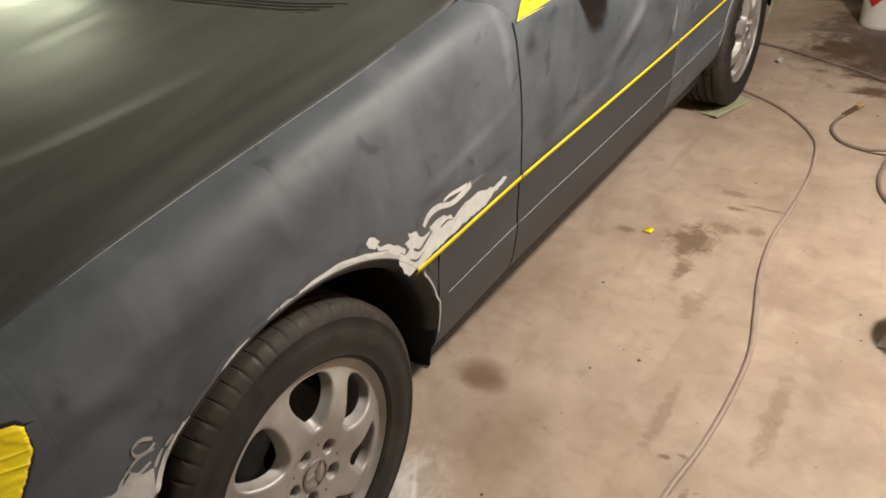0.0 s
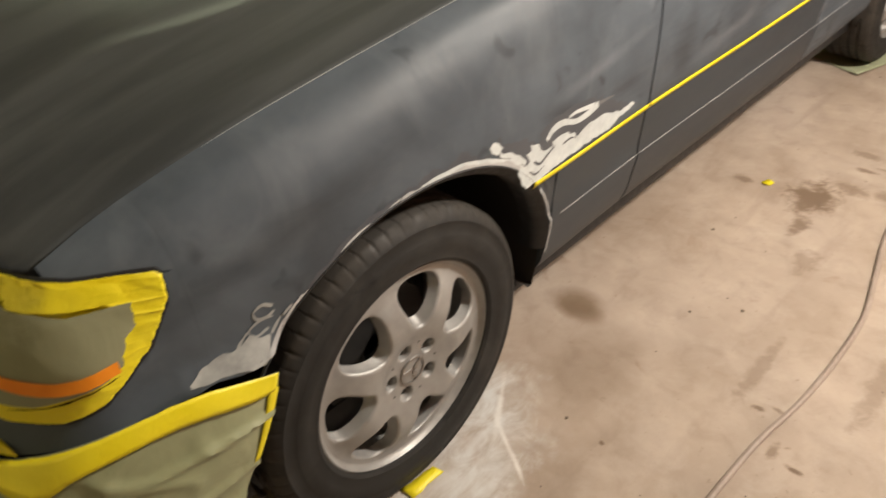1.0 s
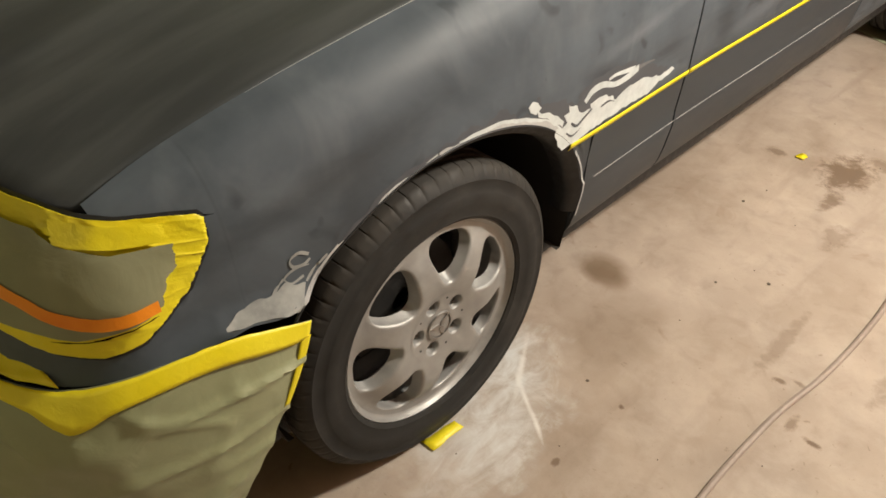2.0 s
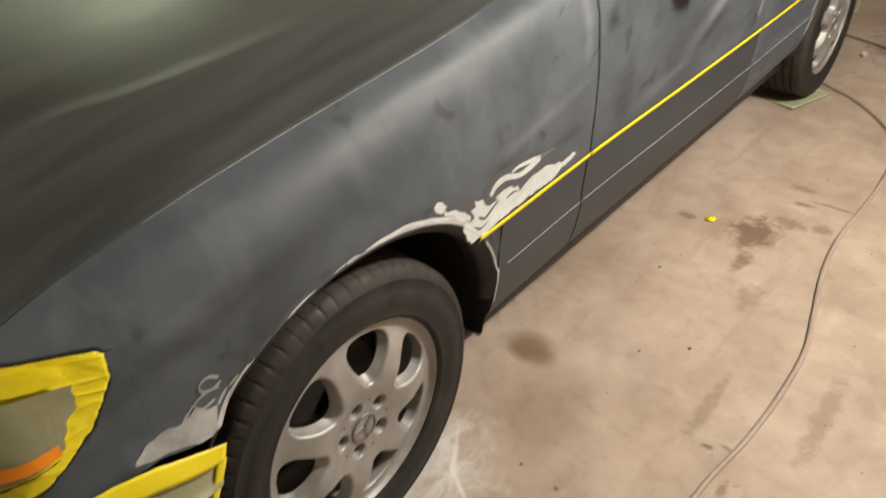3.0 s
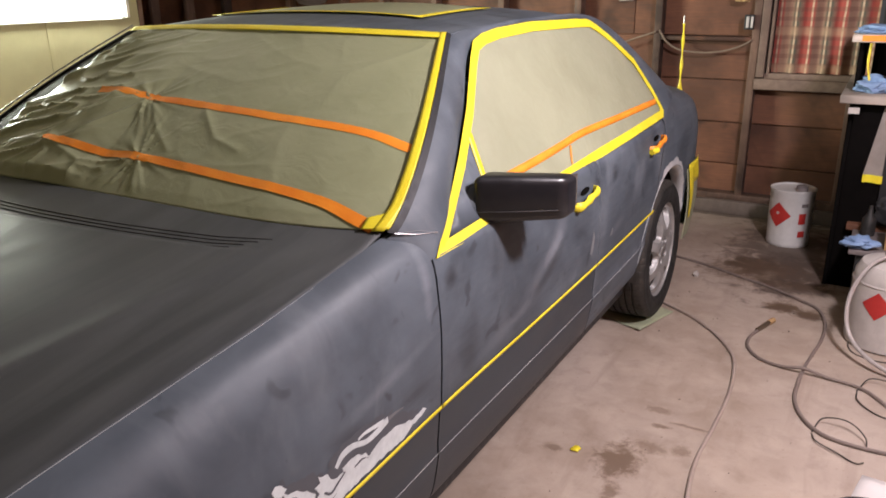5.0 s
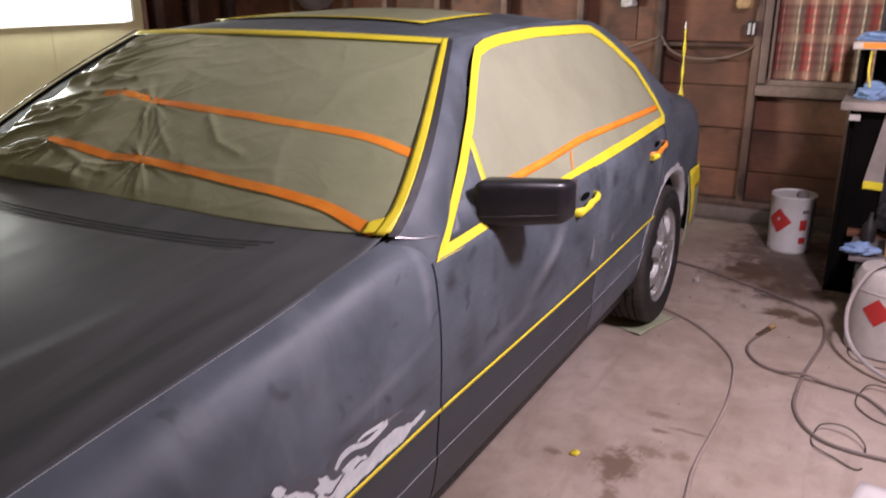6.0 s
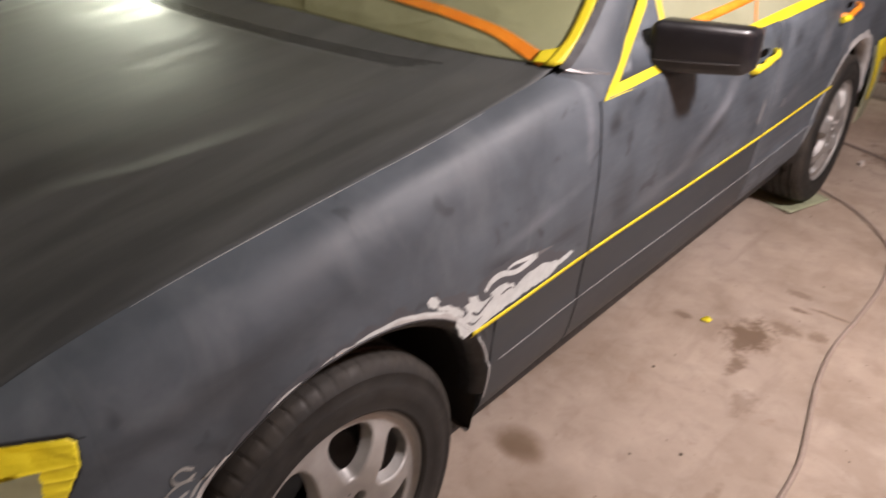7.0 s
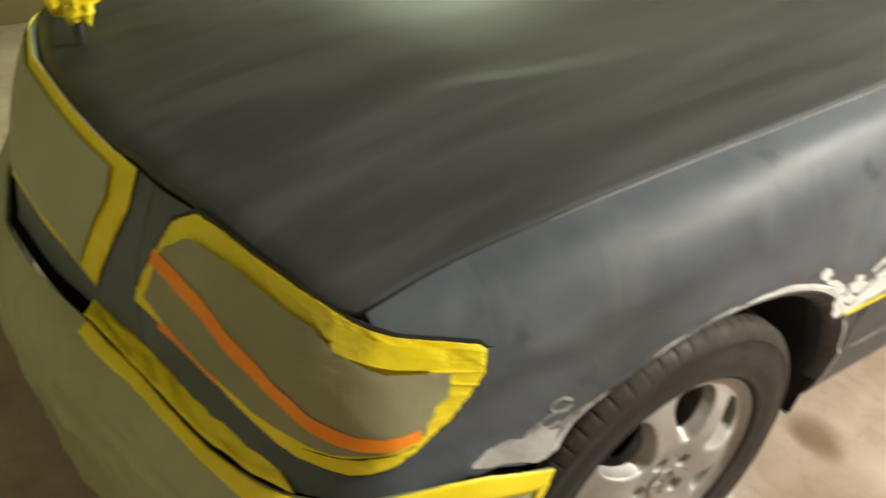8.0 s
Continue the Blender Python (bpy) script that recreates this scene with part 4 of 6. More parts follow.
for sgn in (1, -1):
    part("ledge_tape", grid(lambda u, v: bumper_top((1 + sgn * (0.29 + 0.40 * u)) / 2, -0.12 + (0.98 + 0.10 * noise.noise((u * 9, 0, 3))) * v) + Vector((0, 0, 0.011 + 0.010 * abs(noise.noise((u * 7, v * 2, 1))))), 50, 6), YELLOW, car, "yellow tape folded over the bumper edge", shell=0.001)

# masked lamps and grille
LAMP = [(0.974, -0.02), (0.943, -0.009), (0.875, 0.022), (0.835, 0.02), (0.77, -0.012), (0.656, -0.016), (0.596, -0.016), (0.532, -0.008), (0.493, 0.102), (0.471, 0.332), (0.438, 0.673),
        (0.521, 0.708), (0.644, 0.768), (0.718, 0.862), (0.765, 0.92), (0.822, 0.969), (0.872, 0.936), (0.905, 0.83), (0.942, 0.65), (0.961, 0.45), (0.975, 0.30), (0.982, 0.203), (0.983, 0.11), (0.984, 0.009)]
LAMP_IN = [(0.938, 0.182), (0.868, 0.23), (0.809, 0.177), (0.784, 0.105), (0.649, 0.065), (0.546, 0.098), (0.505, 0.225), (0.478, 0.569), (0.562, 0.653), (0.676, 0.70), (0.752, 0.749),
           (0.807, 0.798), (0.848, 0.769), (0.886, 0.733), (0.906, 0.668), (0.92, 0.47), (0.935, 0.375)]
GRILLE = [(0.389, -0.004), (0.393, 0.218), (0.361, 0.535), (0.322, 0.85), (0.231, 0.775), (0.113, 0.755), (0, 0.75), (-0.113, 0.755), (-0.231, 0.775), (-0.322, 0.85), (-0.361, 0.535), (-0.393, 0.218),
          (-0.389, -0.004), (-0.235, -0.02), (0, -0.028), (0.235, -0.02)]


def level_band(line, height):
    """The outline of a strip of even height about a line."""
    fine = [tuple(along([(a, b, 0) for a, b in line], k / 24))[:2] for k in range(25)]
    return [(a, b - height / 2) for a, b in fine] + [(a, b + height / 2) for a, b in fine[::-1]]


def torn(outline, step, amount, seed):
    """An outline with many points and a hand-torn edge."""
    out = []
    for i, (p, q) in enumerate(zip(outline, outline[1:] + outline[:1])):
        n = max(1, int(math.dist(p, q) / step))
        for k in range(n):
            a, b = p[0] + (q[0] - p[0]) * k / n, p[1] + (q[1] - p[1]) * k / n
            w = noise.noise((a * 60 + seed, b * 60, 0)) * amount + noise.noise((a * 19, b * 19 + seed, 0)) * amount
            out.append((a + w, b + w * 1.5))
    return out


for sgn in (1, -1):
    mirrored = lambda line: [(sgn * a, b) for a, b in line]
    def NW(a, b, lift=0.0):
        k = 0.0025 * (0.6 + noise.noise((a * 12, b * 3, 5.0 + sgn))) + 0.0016 * fold_line(a * 13 + b * 3.5, b * 6 - a * 12, 2.0) + 0.0007 * fold_line(a * 31 - b * 6, b * 9 + a * 22, 7.0)
        return nose(a, b, lift + k)
    gap_outline = [(0.715 + (a - 0.715) * 1.022, 0.44 + (b - 0.44) * 1.055) for a, b in LAMP]
    # a black sheet under the tape paints the shadow line round the lamp
    part("headlamp_seal", draped(mirrored([(min(a, 0.985), b) for a, b in gap_outline]), nose, 0.02, 0.0012), BLACK, car, "thin black sheet painted as the shaded gap round the headlamp", fix=INSIDE)
    lamp = part("headlamp_masking", draped(torn(mirrored(LAMP), 0.012, 0.002, 6.0), NW, 0.007, 0.003), YELLOW, car, "headlamp masked with crumpled yellow tape", fix=INSIDE, shell=0.001)
    part("lamp_paper", draped(torn(mirrored(LAMP_IN), 0.007, 0.0018, 2.0), wrinkled(nose, 16.0, 0.004, 9.0), 0.015, 0.0150), DULL_PAPER, lamp, "dull olive paper patch", fix=INSIDE)
    strip = [(0.487, 0.303), (0.638, 0.406), (0.739, 0.535), (0.803, 0.660), (0.847, 0.695), (0.902, 0.66)]
    part("orange_tape_strip", draped(level_band(mirrored(strip), 0.095), wrinkled(nose, 16.0, 0.004, 9.0), 0.015, 0.0165), ORANGE, lamp, "orange tape strip")
    part("orange_tape_strip", draped(level_band(mirrored([(0.505, 0.69), (0.57, 0.69), (0.639, 0.725)]), 0.05), nose, 0.02, 0.011), ORANGE, lamp, "orange tape strip")
    part("lamp_tape_flap", draped(torn(level_band(mirrored([(0.805, 0.10), (0.87, 0.115), (0.935, 0.095)]), 0.15), 0.01, 0.004, 3.0), wrinkled(nose, 24, 0.004, 1.0), 0.01, 0.0160), YELLOW, lamp, "torn yellow tape flap")
    # flat black stroke drawn as a dark gap
    part("lamp_gap", draped(torn(band(mirrored([(0.775, 0.790), (0.80, 0.806), (0.825, 0.806), (0.85, 0.782), (0.875, 0.765), (0.897, 0.735)]), [0.003, 0.010, 0.005, 0.011, 0.004, 0.008]), 0.006, 0.004, 4.0), wrinkled(nose, 16.0, 0.004, 9.0), 0.015, 0.0162), GAP_BLACK, lamp)
grille = part("grille_masking", draped(GRILLE, nose, 0.03, 0.004), YELLOW, car, "grille masked with yellow tape", fix=INSIDE, shell=0.001)
part("grille_paper", draped([(a * 0.875, 0.40 + (b - 0.40) * 0.83) for a, b in GRILLE], wrinkled(nose, 9, 0.002, 4.0), 0.03, 0.007), PAPER, grille, "olive paper", fix=INSIDE)
ball = bmesh.new()
bmesh.ops.create_icosphere(ball, subdivisions=4, radius=1)
for v in ball.verts:
    k = 1 + 0.45 * noise.noise(v.co * 1.6 + Vector((3, 1, 0))) + 0.3 * noise.noise(v.co * 4.0)
    v.co = (0.048 * v.co.x * k - 0.004, -0.607 + 0.034 * v.co.y * k, 0.908 + 0.050 * v.co.z * k)
star = part("hood_ornament", ball, YELLOW, car, "hood ornament wrapped in crumpled yellow tape")
part("ornament_stem", tube([(0, -0.607, 0.80), (0, -0.607, 0.87)], 0.007, 6, 10), BLACK, star)

# windscreen: paper, its folds, tape
PINS = ((-0.07, 0.47), (0.10, 0.19))
CREASES = (((-0.13, 0.46), (-0.26, 0.35), (-0.37, 0.23)), ((-0.23, 0.45), (-0.32, 0.30), (-0.54, 0.18)), ((-0.07, 0.44), (-0.16, 0.33), (-0.23, 0.24)),
           ((-0.07, 0.43), (0.01, 0.30), (0.08, 0.19)), ((-0.02, 0.43), (0.10, 0.31), (0.20, 0.23)), ((0.07, 0.16), (-0.12, 0.12), (-0.36, 0.19)),
           ((0.11, 0.18), (0.18, 0.03)), ((-0.58, 0.05), (-0.54, 0.15), (-0.42, 0.20)), ((-0.13, 0.02), (-0.12, 0.10), (-0.01, 0.11)),
           ((-0.65, 0.39), (-0.49, 0.48), (-0.24, 0.51)), ((-0.63, 0.29), (-0.53, 0.41), (-0.22, 0.46)), ((-0.33, 0.03), (-0.30, 0.13), (-0.36, 0.20)),
           ((0.24, 0.43), (0.35, 0.31), (0.46, 0.27)))


def crease(u, v):
    """Height of the long pulled folds that run between the pinned spots and the far pillar."""
    h = 0.0
    for n, line in enumerate(CREASES):
        best, at = 9.0, 0.0
        for k, (p, q) in enumerate(zip(line, line[1:])):
            dx, dy = (q[0] - p[0]) * 0.77, (q[1] - p[1]) * 0.66
            t = min(max(((u - p[0]) * 0.77 * dx + (v - p[1]) * 0.66 * dy) / (dx * dx + dy * dy), 0), 1)
            d = math.hypot((u - p[0]) * 0.77 - t * dx, (v - p[1]) * 0.66 - t * dy)
            if d < best:
                best, at = d, (k + t) / (len(line) - 1)
        if best < 0.04:
            h += (1.0 - 0.35 * at) * (0.55 if n in (3, 4, 6, 12) else 1.0) * (math.exp(-best / 0.007) + 0.35 * math.exp(-(best / 0.018) ** 2))
    return h


def ridge(a, b, c):
    """Sharp fold lines: one along each zero of a noise field."""
    return max(0.0, 1 - 4.5 * abs(noise.noise((a, b, c)))) ** 1.6


def screen(u, v, lift=0.0):
    rim = min(max((1 - abs(u)) / 0.07 if u > 0 else (0.85 + 0.09 * v + u) / 0.14, 0), 1) * min(max((0.985 - v) / 0.06, 0), 1)
    side = min(max((-u - 0.02) / 0.55, 0), 1) * rim
    s, t = u * 0.77 + v * 0.35, v * 0.66 - u * 0.30
    folds = ridge(s * 2.2, t * 8.5, 2.0) + 0.7 * ridge(s * 4.2 + 4, t * 15.0, 6.0) + 0.5 * noise.noise((s * 2, t * 6, 9.0))
    crumple = ridge(u * 2.3 + v * 1.2, v * 3.2 - u * 0.8, 12.0) + 0.6 * ridge(u * 4.2 - v * 2.0, v * 5.0 + u * 1.5, 15.0)
    soft = noise.noise((u * 3.2, v * 2.6, 8.0))
    pin = 0.0
    for a, b in PINS:
        du, dv = (u - a) * 0.77, (v - b) * 0.66
        w = math.atan2(dv, du)
        pin += math.exp(-(du * du + dv * dv) / 0.011) * ridge(math.cos(w) * 1.9 + a * 30, math.sin(w) * 1.9, 3.0 + b * 9)
    flat = min(max((v - 0.015) / 0.05, 0), 1)
    slack = 0.024 * max(0.0, min((-0.05 - u) / 0.15, (u + 0.84) / 0.60, 1.0)) * (1 - v) ** 0.7 * rim * flat
    return ws(u, v, lift + slack + 0.0015 + flat * (0.0025 + 0.012 * side * folds + 0.0016 * crumple * rim + 0.002 * soft + 0.005 * pin + 0.0062 * crease(u, v)))


part("windscreen_paper", grid(lambda u, v: screen(-0.74 - 0.14 * v * v + 0.015 * noise.noise((v * 14, 0, 5)) * (1 - u) + (1.74 + 0.14 * v * v) * u, 0.019 + 0.979 * v), 240, 150), PAPER, car, "olive masking paper over the windscreen, creased at one side", fix=INSIDE, shell=0.001)
part("windscreen_tape", grid(lambda u, v: ws(2 * u - 1, 0.962 + 0.04 * v, 0.010), 80, 3), YELLOW, car, shell=0.0006, fix=INSIDE)
part("windscreen_tape", grid(lambda u, v: ws(0.974 + 0.028 * v - 0.012 * max(0, 0.1 - u) * 9, 0.004 + 1.0 * u, 0.010), 60, 3), YELLOW, car, shell=0.0006, fix=INSIDE)
part("windscreen_tape", grid(lambda u, v: ws(0.935 + 0.065 * v, 0.012 + 0.075 * u * (0.55 + 0.45 * v), 0.0095), 10, 8), YELLOW, car, shell=0.0006, fix=INSIDE)
part("windscreen_tape", ribbon([(-0.36, 0.478), (-0.21, 0.48), (-0.07, 0.476), (0.06, 0.474), (0.25, 0.46), (0.41, 0.45), (0.59, 0.433), (0.75, 0.415), (0.86, 0.39), (0.975, 0.335)], 0.034, screen, 0.0012, 90), ORANGE, car, "orange tape strip")
part("windscreen_tape", ribbon([(-0.35, 0.19), (-0.17, 0.182), (0.05, 0.182), (0.14, 0.184), (0.30, 0.172), (0.45, 0.16), (0.71, 0.128), (0.82, 0.098), (0.92, 0.045), (0.965, 0.020)], 0.034, screen, 0.0025, 90), ORANGE, car, "orange tape strip")
for sgn in (1, -1):
    def pillar_trim(u, v):
        p = ws(sgn * (1.0 + 0.017 * v), u * 1.0, 0.009 - 0.006 * v)
        return p
    part("windscreen_trim", grid(pillar_trim, 40, 3), BLACK, car, shell=0.003)

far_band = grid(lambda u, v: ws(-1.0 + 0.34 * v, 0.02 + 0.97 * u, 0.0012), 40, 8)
part("windscreen_band", far_band, BAND, car, "dark matte band beside the far pillar", fix=INSIDE, shell=0.001)
part("far_pillar_strip", tube([ws(-1.022, k / 8, 0.016) for k in range(9)], 0.0024, 40, 6), CHROME, car, "thin bright pillar strip")

# side windows: pale paper, yellow border, orange strip
WINDOW = [(0.765, 0.872), (0.995, 1.017), (1.135, 1.112), (1.28, 1.222), (1.335, 1.258), (1.40, 1.272), (1.50, 1.281), (1.745, 1.288), (2.134, 1.281), (2.255, 1.276), (2.32, 1.252), (2.406, 1.208), (2.544, 1.116),
          (2.610, 0.990), (2.632, 0.915), (2.60, 0.895), (2.162, 0.886), (1.846, 0.882), (1.494, 0.874), (1.0, 0.872)]


def inset(outline, d):
    n = len(outline)
    area = sum(p[0] * q[1] - q[0] * p[1] for p, q in zip(outline, outline[1:] + outline[:1]))
    out = []
    for i in range(n):
        p, c, q = Vector(outline[i - 1]), Vector(outline[i]), Vector(outline[(i + 1) % n])
        a, b = (c - p).normalized(), (q - c).normalized()
        na, nb = Vector((-a.y, a.x)), Vector((-b.y, b.x))
        m = (na + nb).normalized()
        k = d / max(m.dot(na), 0.35) * (1 if area > 0 else -1)
        out.append((c.x + m.x * k, c.y + m.y * k))
    return out


for sgn in (1, -1):
    flip = lambda f: (lambda a, b, lift=0.0: Vector((sgn * f(a, b, lift).x, f(a, b, lift).y, f(a, b, lift).z)))
    inner, border = inset(WINDOW, 0.021), inset(WINDOW, -0.006)
    soft_glass = flip(wrinkled(side_glass, 6.0, 0.0025, 7.0))
    part("side_window_paper", draped(inset(WINDOW, 0.015), soft_glass, 0.04, 0.003), PALE_PAPER, car, "pale masking paper over the side windows", fix=INSIDE)
    # four runs of tape along the border
    for a, b in ((0, 3), (3, 9), (9, 14), (14, 20)):
        bm = bmesh.new()
        idx = [k % 20 for k in range(a, b + 1)]
        f = flip(side_glass)
        lo = [bm.verts.new(f(*border[k], 0.011)) for k in idx]
        hi = [bm.verts.new(f(*inner[k], 0.009)) for k in idx]
        for i in range(len(idx) - 1):
            bm.faces.new([lo[i], lo[i + 1], hi[i + 1], hi[i]])
        part("window_tape", bm, YELLOW, car, fix=INSIDE, shell=0.0006, smooth=False)
    part("window_tape", ribbon([(1.094, 1.066), (1.075, 0.99), (1.06, 0.90)], 0.024, flip(side_glass), 0.009, 10), YELLOW, car, shell=0.0006)
    part("window_tape", ribbon([(1.16, 0.945), (1.40, 0.950), (1.60, 0.957), (1.70, 0.962), (2.10, 0.958), (2.60, 0.953)], 0.020, soft_glass, 0.006, 60), ORANGE, car, "orange tape strip", shell=0.0006)
    part("window_tape", ribbon([(1.627, 0.945), (1.60, 0.915), (1.585, 0.892)], 0.008, soft_glass, 0.006, 8), ORANGE, car, "orange tape strip", shell=0.0006)
    sail = [(0.82, 0.888), (1.045, 0.888), (1.07, 1.00), (1.088, 1.062)]
    part("mirror_sail", draped(sail, flip(side_glass), 0.04, 0.0075), PRIMER, car, fix=INSIDE, shell=0.002)

# yellow line along the taped crease, door gaps are real gaps
for sgn in (1, -1):
    f = on_side(sgn)
    for a, b in ((0.318, 0.7275), (0.7335, 1.7475), (1.7545, 2.46)):
        part("crease_tape", grid(lambda u, v: f(a + (b - a) * u, 0.528 + 0.0165 * v, 0.0026), 60, 2), YELLOW, car, shell=0.0006)

# filler patches on the near fender
f = on_side(1)
PATCH = [(0.290, 0.541), (0.319, 0.5455), (0.366, 0.549), (0.429, 0.552), (0.495, 0.551), (0.569, 0.549), (0.605, 0.560), (0.624, 0.561), (0.660, 0.565), (0.647, 0.577), (0.622, 0.577), (0.607, 0.572), (0.572, 0.584),
         (0.532, 0.595), (0.498, 0.594), (0.472, 0.593), (0.451, 0.585), (0.436, 0.598), (0.405, 0.610), (0.377, 0.610), (0.363, 0.606), (0.367, 0.595), (0.347, 0.597), (0.330, 0.602), (0.323, 0.619), (0.299, 0.633),
         (0.303, 0.617), (0.287, 0.616), (0.300, 0.597), (0.285, 0.592), (0.269, 0.595), (0.266, 0.586)]
near_fender = [o for o in car.children if o.name == "front_fender"][0]
for line, w in (([(0.20, 0.668), (0.26, 0.632), (0.31, 0.60), (0.36, 0.61), (0.45, 0.615), (0.54, 0.60), (0.63, 0.578)], 0.060), ([(0.33, 0.640), (0.42, 0.645), (0.53, 0.632)], 0.030)):
    part("sanded_halo", draped(torn(band([tuple(along([(a, b, 0) for a, b in line], k / 16))[:2] for k in range(17)], [w * (0.25 + 0.75 * math.sin(math.pi * (k + 0.5) / 17)) for k in range(17)]), 0.006, 0.006, 7.0), f, 0.02, 0.0007), HALO, near_fender, fix=INSIDE)
part("filler_patch", draped(torn(PATCH, 0.006, 0.003, 1.0), f, 0.02, 0.0012), FILLER, near_fender, "pale grey-green body filler", fix=INSIDE)
for line, a, b in (([(0.312, 0.590), (0.330, 0.578), (0.350, 0.586), (0.372, 0.596)], 0.005, 3), ([(0.300, 0.575), (0.318, 0.562), (0.345, 0.568)], 0.003, 4), ([(0.40, 0.588), (0.425, 0.590), (0.445, 0.582)], 0.004, 5)):
    part("sanded_gap", ribbon(line, lambda u: a * 0.8 + 0.002 * math.sin(b * u), f, 0.0016, 24), HALO, near_fender)
part("filler_patch", draped(torn([(0.206, 0.657), (0.222, 0.645), (0.244, 0.638), (0.267, 0.624), (0.290, 0.604), (0.287, 0.593), (0.263, 0.612), (0.239, 0.629), (0.214, 0.643)], 0.005, 0.002, 4.0), f, 0.02, 0.0011), FILLER, near_fender, fix=INSIDE)
part("filler_patch", draped(torn([(0.186, 0.671), (0.195, 0.677), (0.211, 0.671), (0.221, 0.658), (0.209, 0.652), (0.193, 0.660)], 0.004, 0.002, 3.0), f, 0.02, 0.0012), FILLER, near_fender, fix=INSIDE)
part("filler_patch", ribbon([(0.347, 0.618), (0.364, 0.632), (0.393, 0.634), (0.440, 0.619), (0.479, 0.619), (0.514, 0.625)], lambda u: 0.011 + 0.004 * math.sin(9 * u) * (1 - u) + 0.004 * u, f, 0.0012, 44), FILLER, near_fender)
part("filler_patch", ribbon([(0.414, 0.637), (0.433, 0.639), (0.463, 0.635), (0.500, 0.629)], lambda u: 0.006 + 0.005 * u, f, 0.0013, 30), FILLER, near_fender)
part("filler_patch", ribbon([(0.515, 0.625), (0.545, 0.624), (0.572, 0.621)], lambda u: 0.010 * (1 - 0.7 * u), f, 0.0009, 18), SCUFF, near_fender)
part("filler_patch", draped(torn([(-0.383, 0.551), (-0.366, 0.562), (-0.357, 0.568), (-0.339, 0.573), (-0.314, 0.572), (-0.299, 0.571), (-0.286, 0.579), (-0.256, 0.568), (-0.262, 0.553), (-0.270, 0.529), (-0.310, 0.540), (-0.349, 0.547)], 0.004, 0.003, 8.0), f, 0.02, 0.0018), GREY_FILLER, near_fender, fix=INSIDE)
for line, a in (([(-0.244, 0.611), (-0.258, 0.619), (-0.272, 0.612), (-0.270, 0.601), (-0.254, 0.597), (-0.243, 0.603)], 0.0045), ([(-0.246, 0.594), (-0.266, 0.596), (-0.284, 0.586), (-0.276, 0.575), (-0.256, 0.579)], 0.0035), ([(-0.306, 0.570), (-0.285, 0.587)], 0.0035), ([(-0.254, 0.568), (-0.238, 0.585), (-0.218, 0.599)], 0.004)):
    part("scratch_line", ribbon(line, lambda u: a * (0.5 + 0.8 * abs(math.sin(5 * u + a * 900))), f, 0.0013, 40), GREY_FILLER, near_fender)
part("rubbed_edge", ribbon([(-0.268, 0.536), (-0.247, 0.560), (-0.224, 0.586), (-0.200, 0.607)], lambda u: 0.010 * (1 - 0.65 * u), f, 0.0016, 30), BARE, near_fender, "rubbed pale edge")


def worn_edge(c, a0, a1, width, lift, rag=1.0):
    """A rubbed strip beside the rim of a wheel opening, ragged on its far side."""
    def g(u, v):
        y = a0 + (a1 - a0) * u
        z = arch(y) + 0.001
        w = width * (1 - 0.55 * rag + rag * (0.9 * abs(noise.noise((y * 14, 3.3, c))) + 0.35 * noise.noise((y * 70, 1.3, c)))) * math.sin(math.pi * min(max(u, 0.03), 0.97)) ** 0.5
        d = Vector((y - c, z - ARCH_Z)).normalized()
        yy, zz = y + d.x * w * v, z + d.y * w * v
        return f(yy, zz, lift)
    return grid(g, 110, 2)


for a, b, w in ((-0.240, -0.190, 0.006), (-0.128, -0.072, 0.005), (-0.035, 0.035, 0.007), (0.090, 0.352, 0.012)):
    part("rubbed_edge", worn_edge(0.03, a, b, w, 0.0010), BARE, near_fender, "rubbed pale edge")
part("rubbed_edge", worn_edge(0.03, -0.20, 0.10, 0.014, 0.0006), HALO, near_fender)
part("rubbed_edge", worn_edge(0.03, 0.03, 0.354, 0.0145, 0.0008, 0.35), FILLER, near_fender)
part("rubbed_edge", worn_edge(0.03, -0.02, 0.354, 0.036, 0.0004), HALO, near_fender)
part("rubbed_edge", worn_edge(WB + 0.03, WB - 0.22, WB + 0.28, 0.045, 0.0010), BARE, [o for o in car.children if o.name.startswith("quarter_panel")][1])
for a, b in ((0.425, 0.727), (0.7345, 1.747), (1.755, 2.32)):
    part("rubbed_line", grid(lambda u, v: f(a + (b - a) * u, 0.4195 + 0.0012 * v, 0.0012), 40, 1), BARE, near_fender if a < 0.7 else car, "thin pale line of rubbed paint and painted glint")
part("rubbed_line", ribbon([(0.357, 0.50), (0.381, 0.455), (0.3965, 0.40), (0.3985, 0.33)], 0.004, f, 0.0015, 24), BARE, near_fender, "thin pale line of rubbed paint and painted glint")
# pale strips that paint the glint along the hood seam
def seam_glint(a, b, w):
    line = [(y, 0.0) for y in steps(a, b, 0.03)]

    def g(y, d, lift):
        x, z = hermite(SEAM, y)
        return Vector((x + 0.0045 + d, y, z + 0.0012 - 0.04 * d + lift))
    return ribbon(line, lambda u: w * (0.35 + 0.65 * math.sin(math.pi * u)), g, 0.0004, 40)


part("rubbed_line", seam_glint(-0.24, 0.20, 0.0020), BARE, near_fender, "thin pale line of rubbed paint and painted glint")
part("rubbed_line", seam_glint(0.05, 0.42, 0.0016), BARE, near_fender, "thin pale line of rubbed paint and painted glint")
near_door = [o for o in car.children if o.name == "front_door"][0]
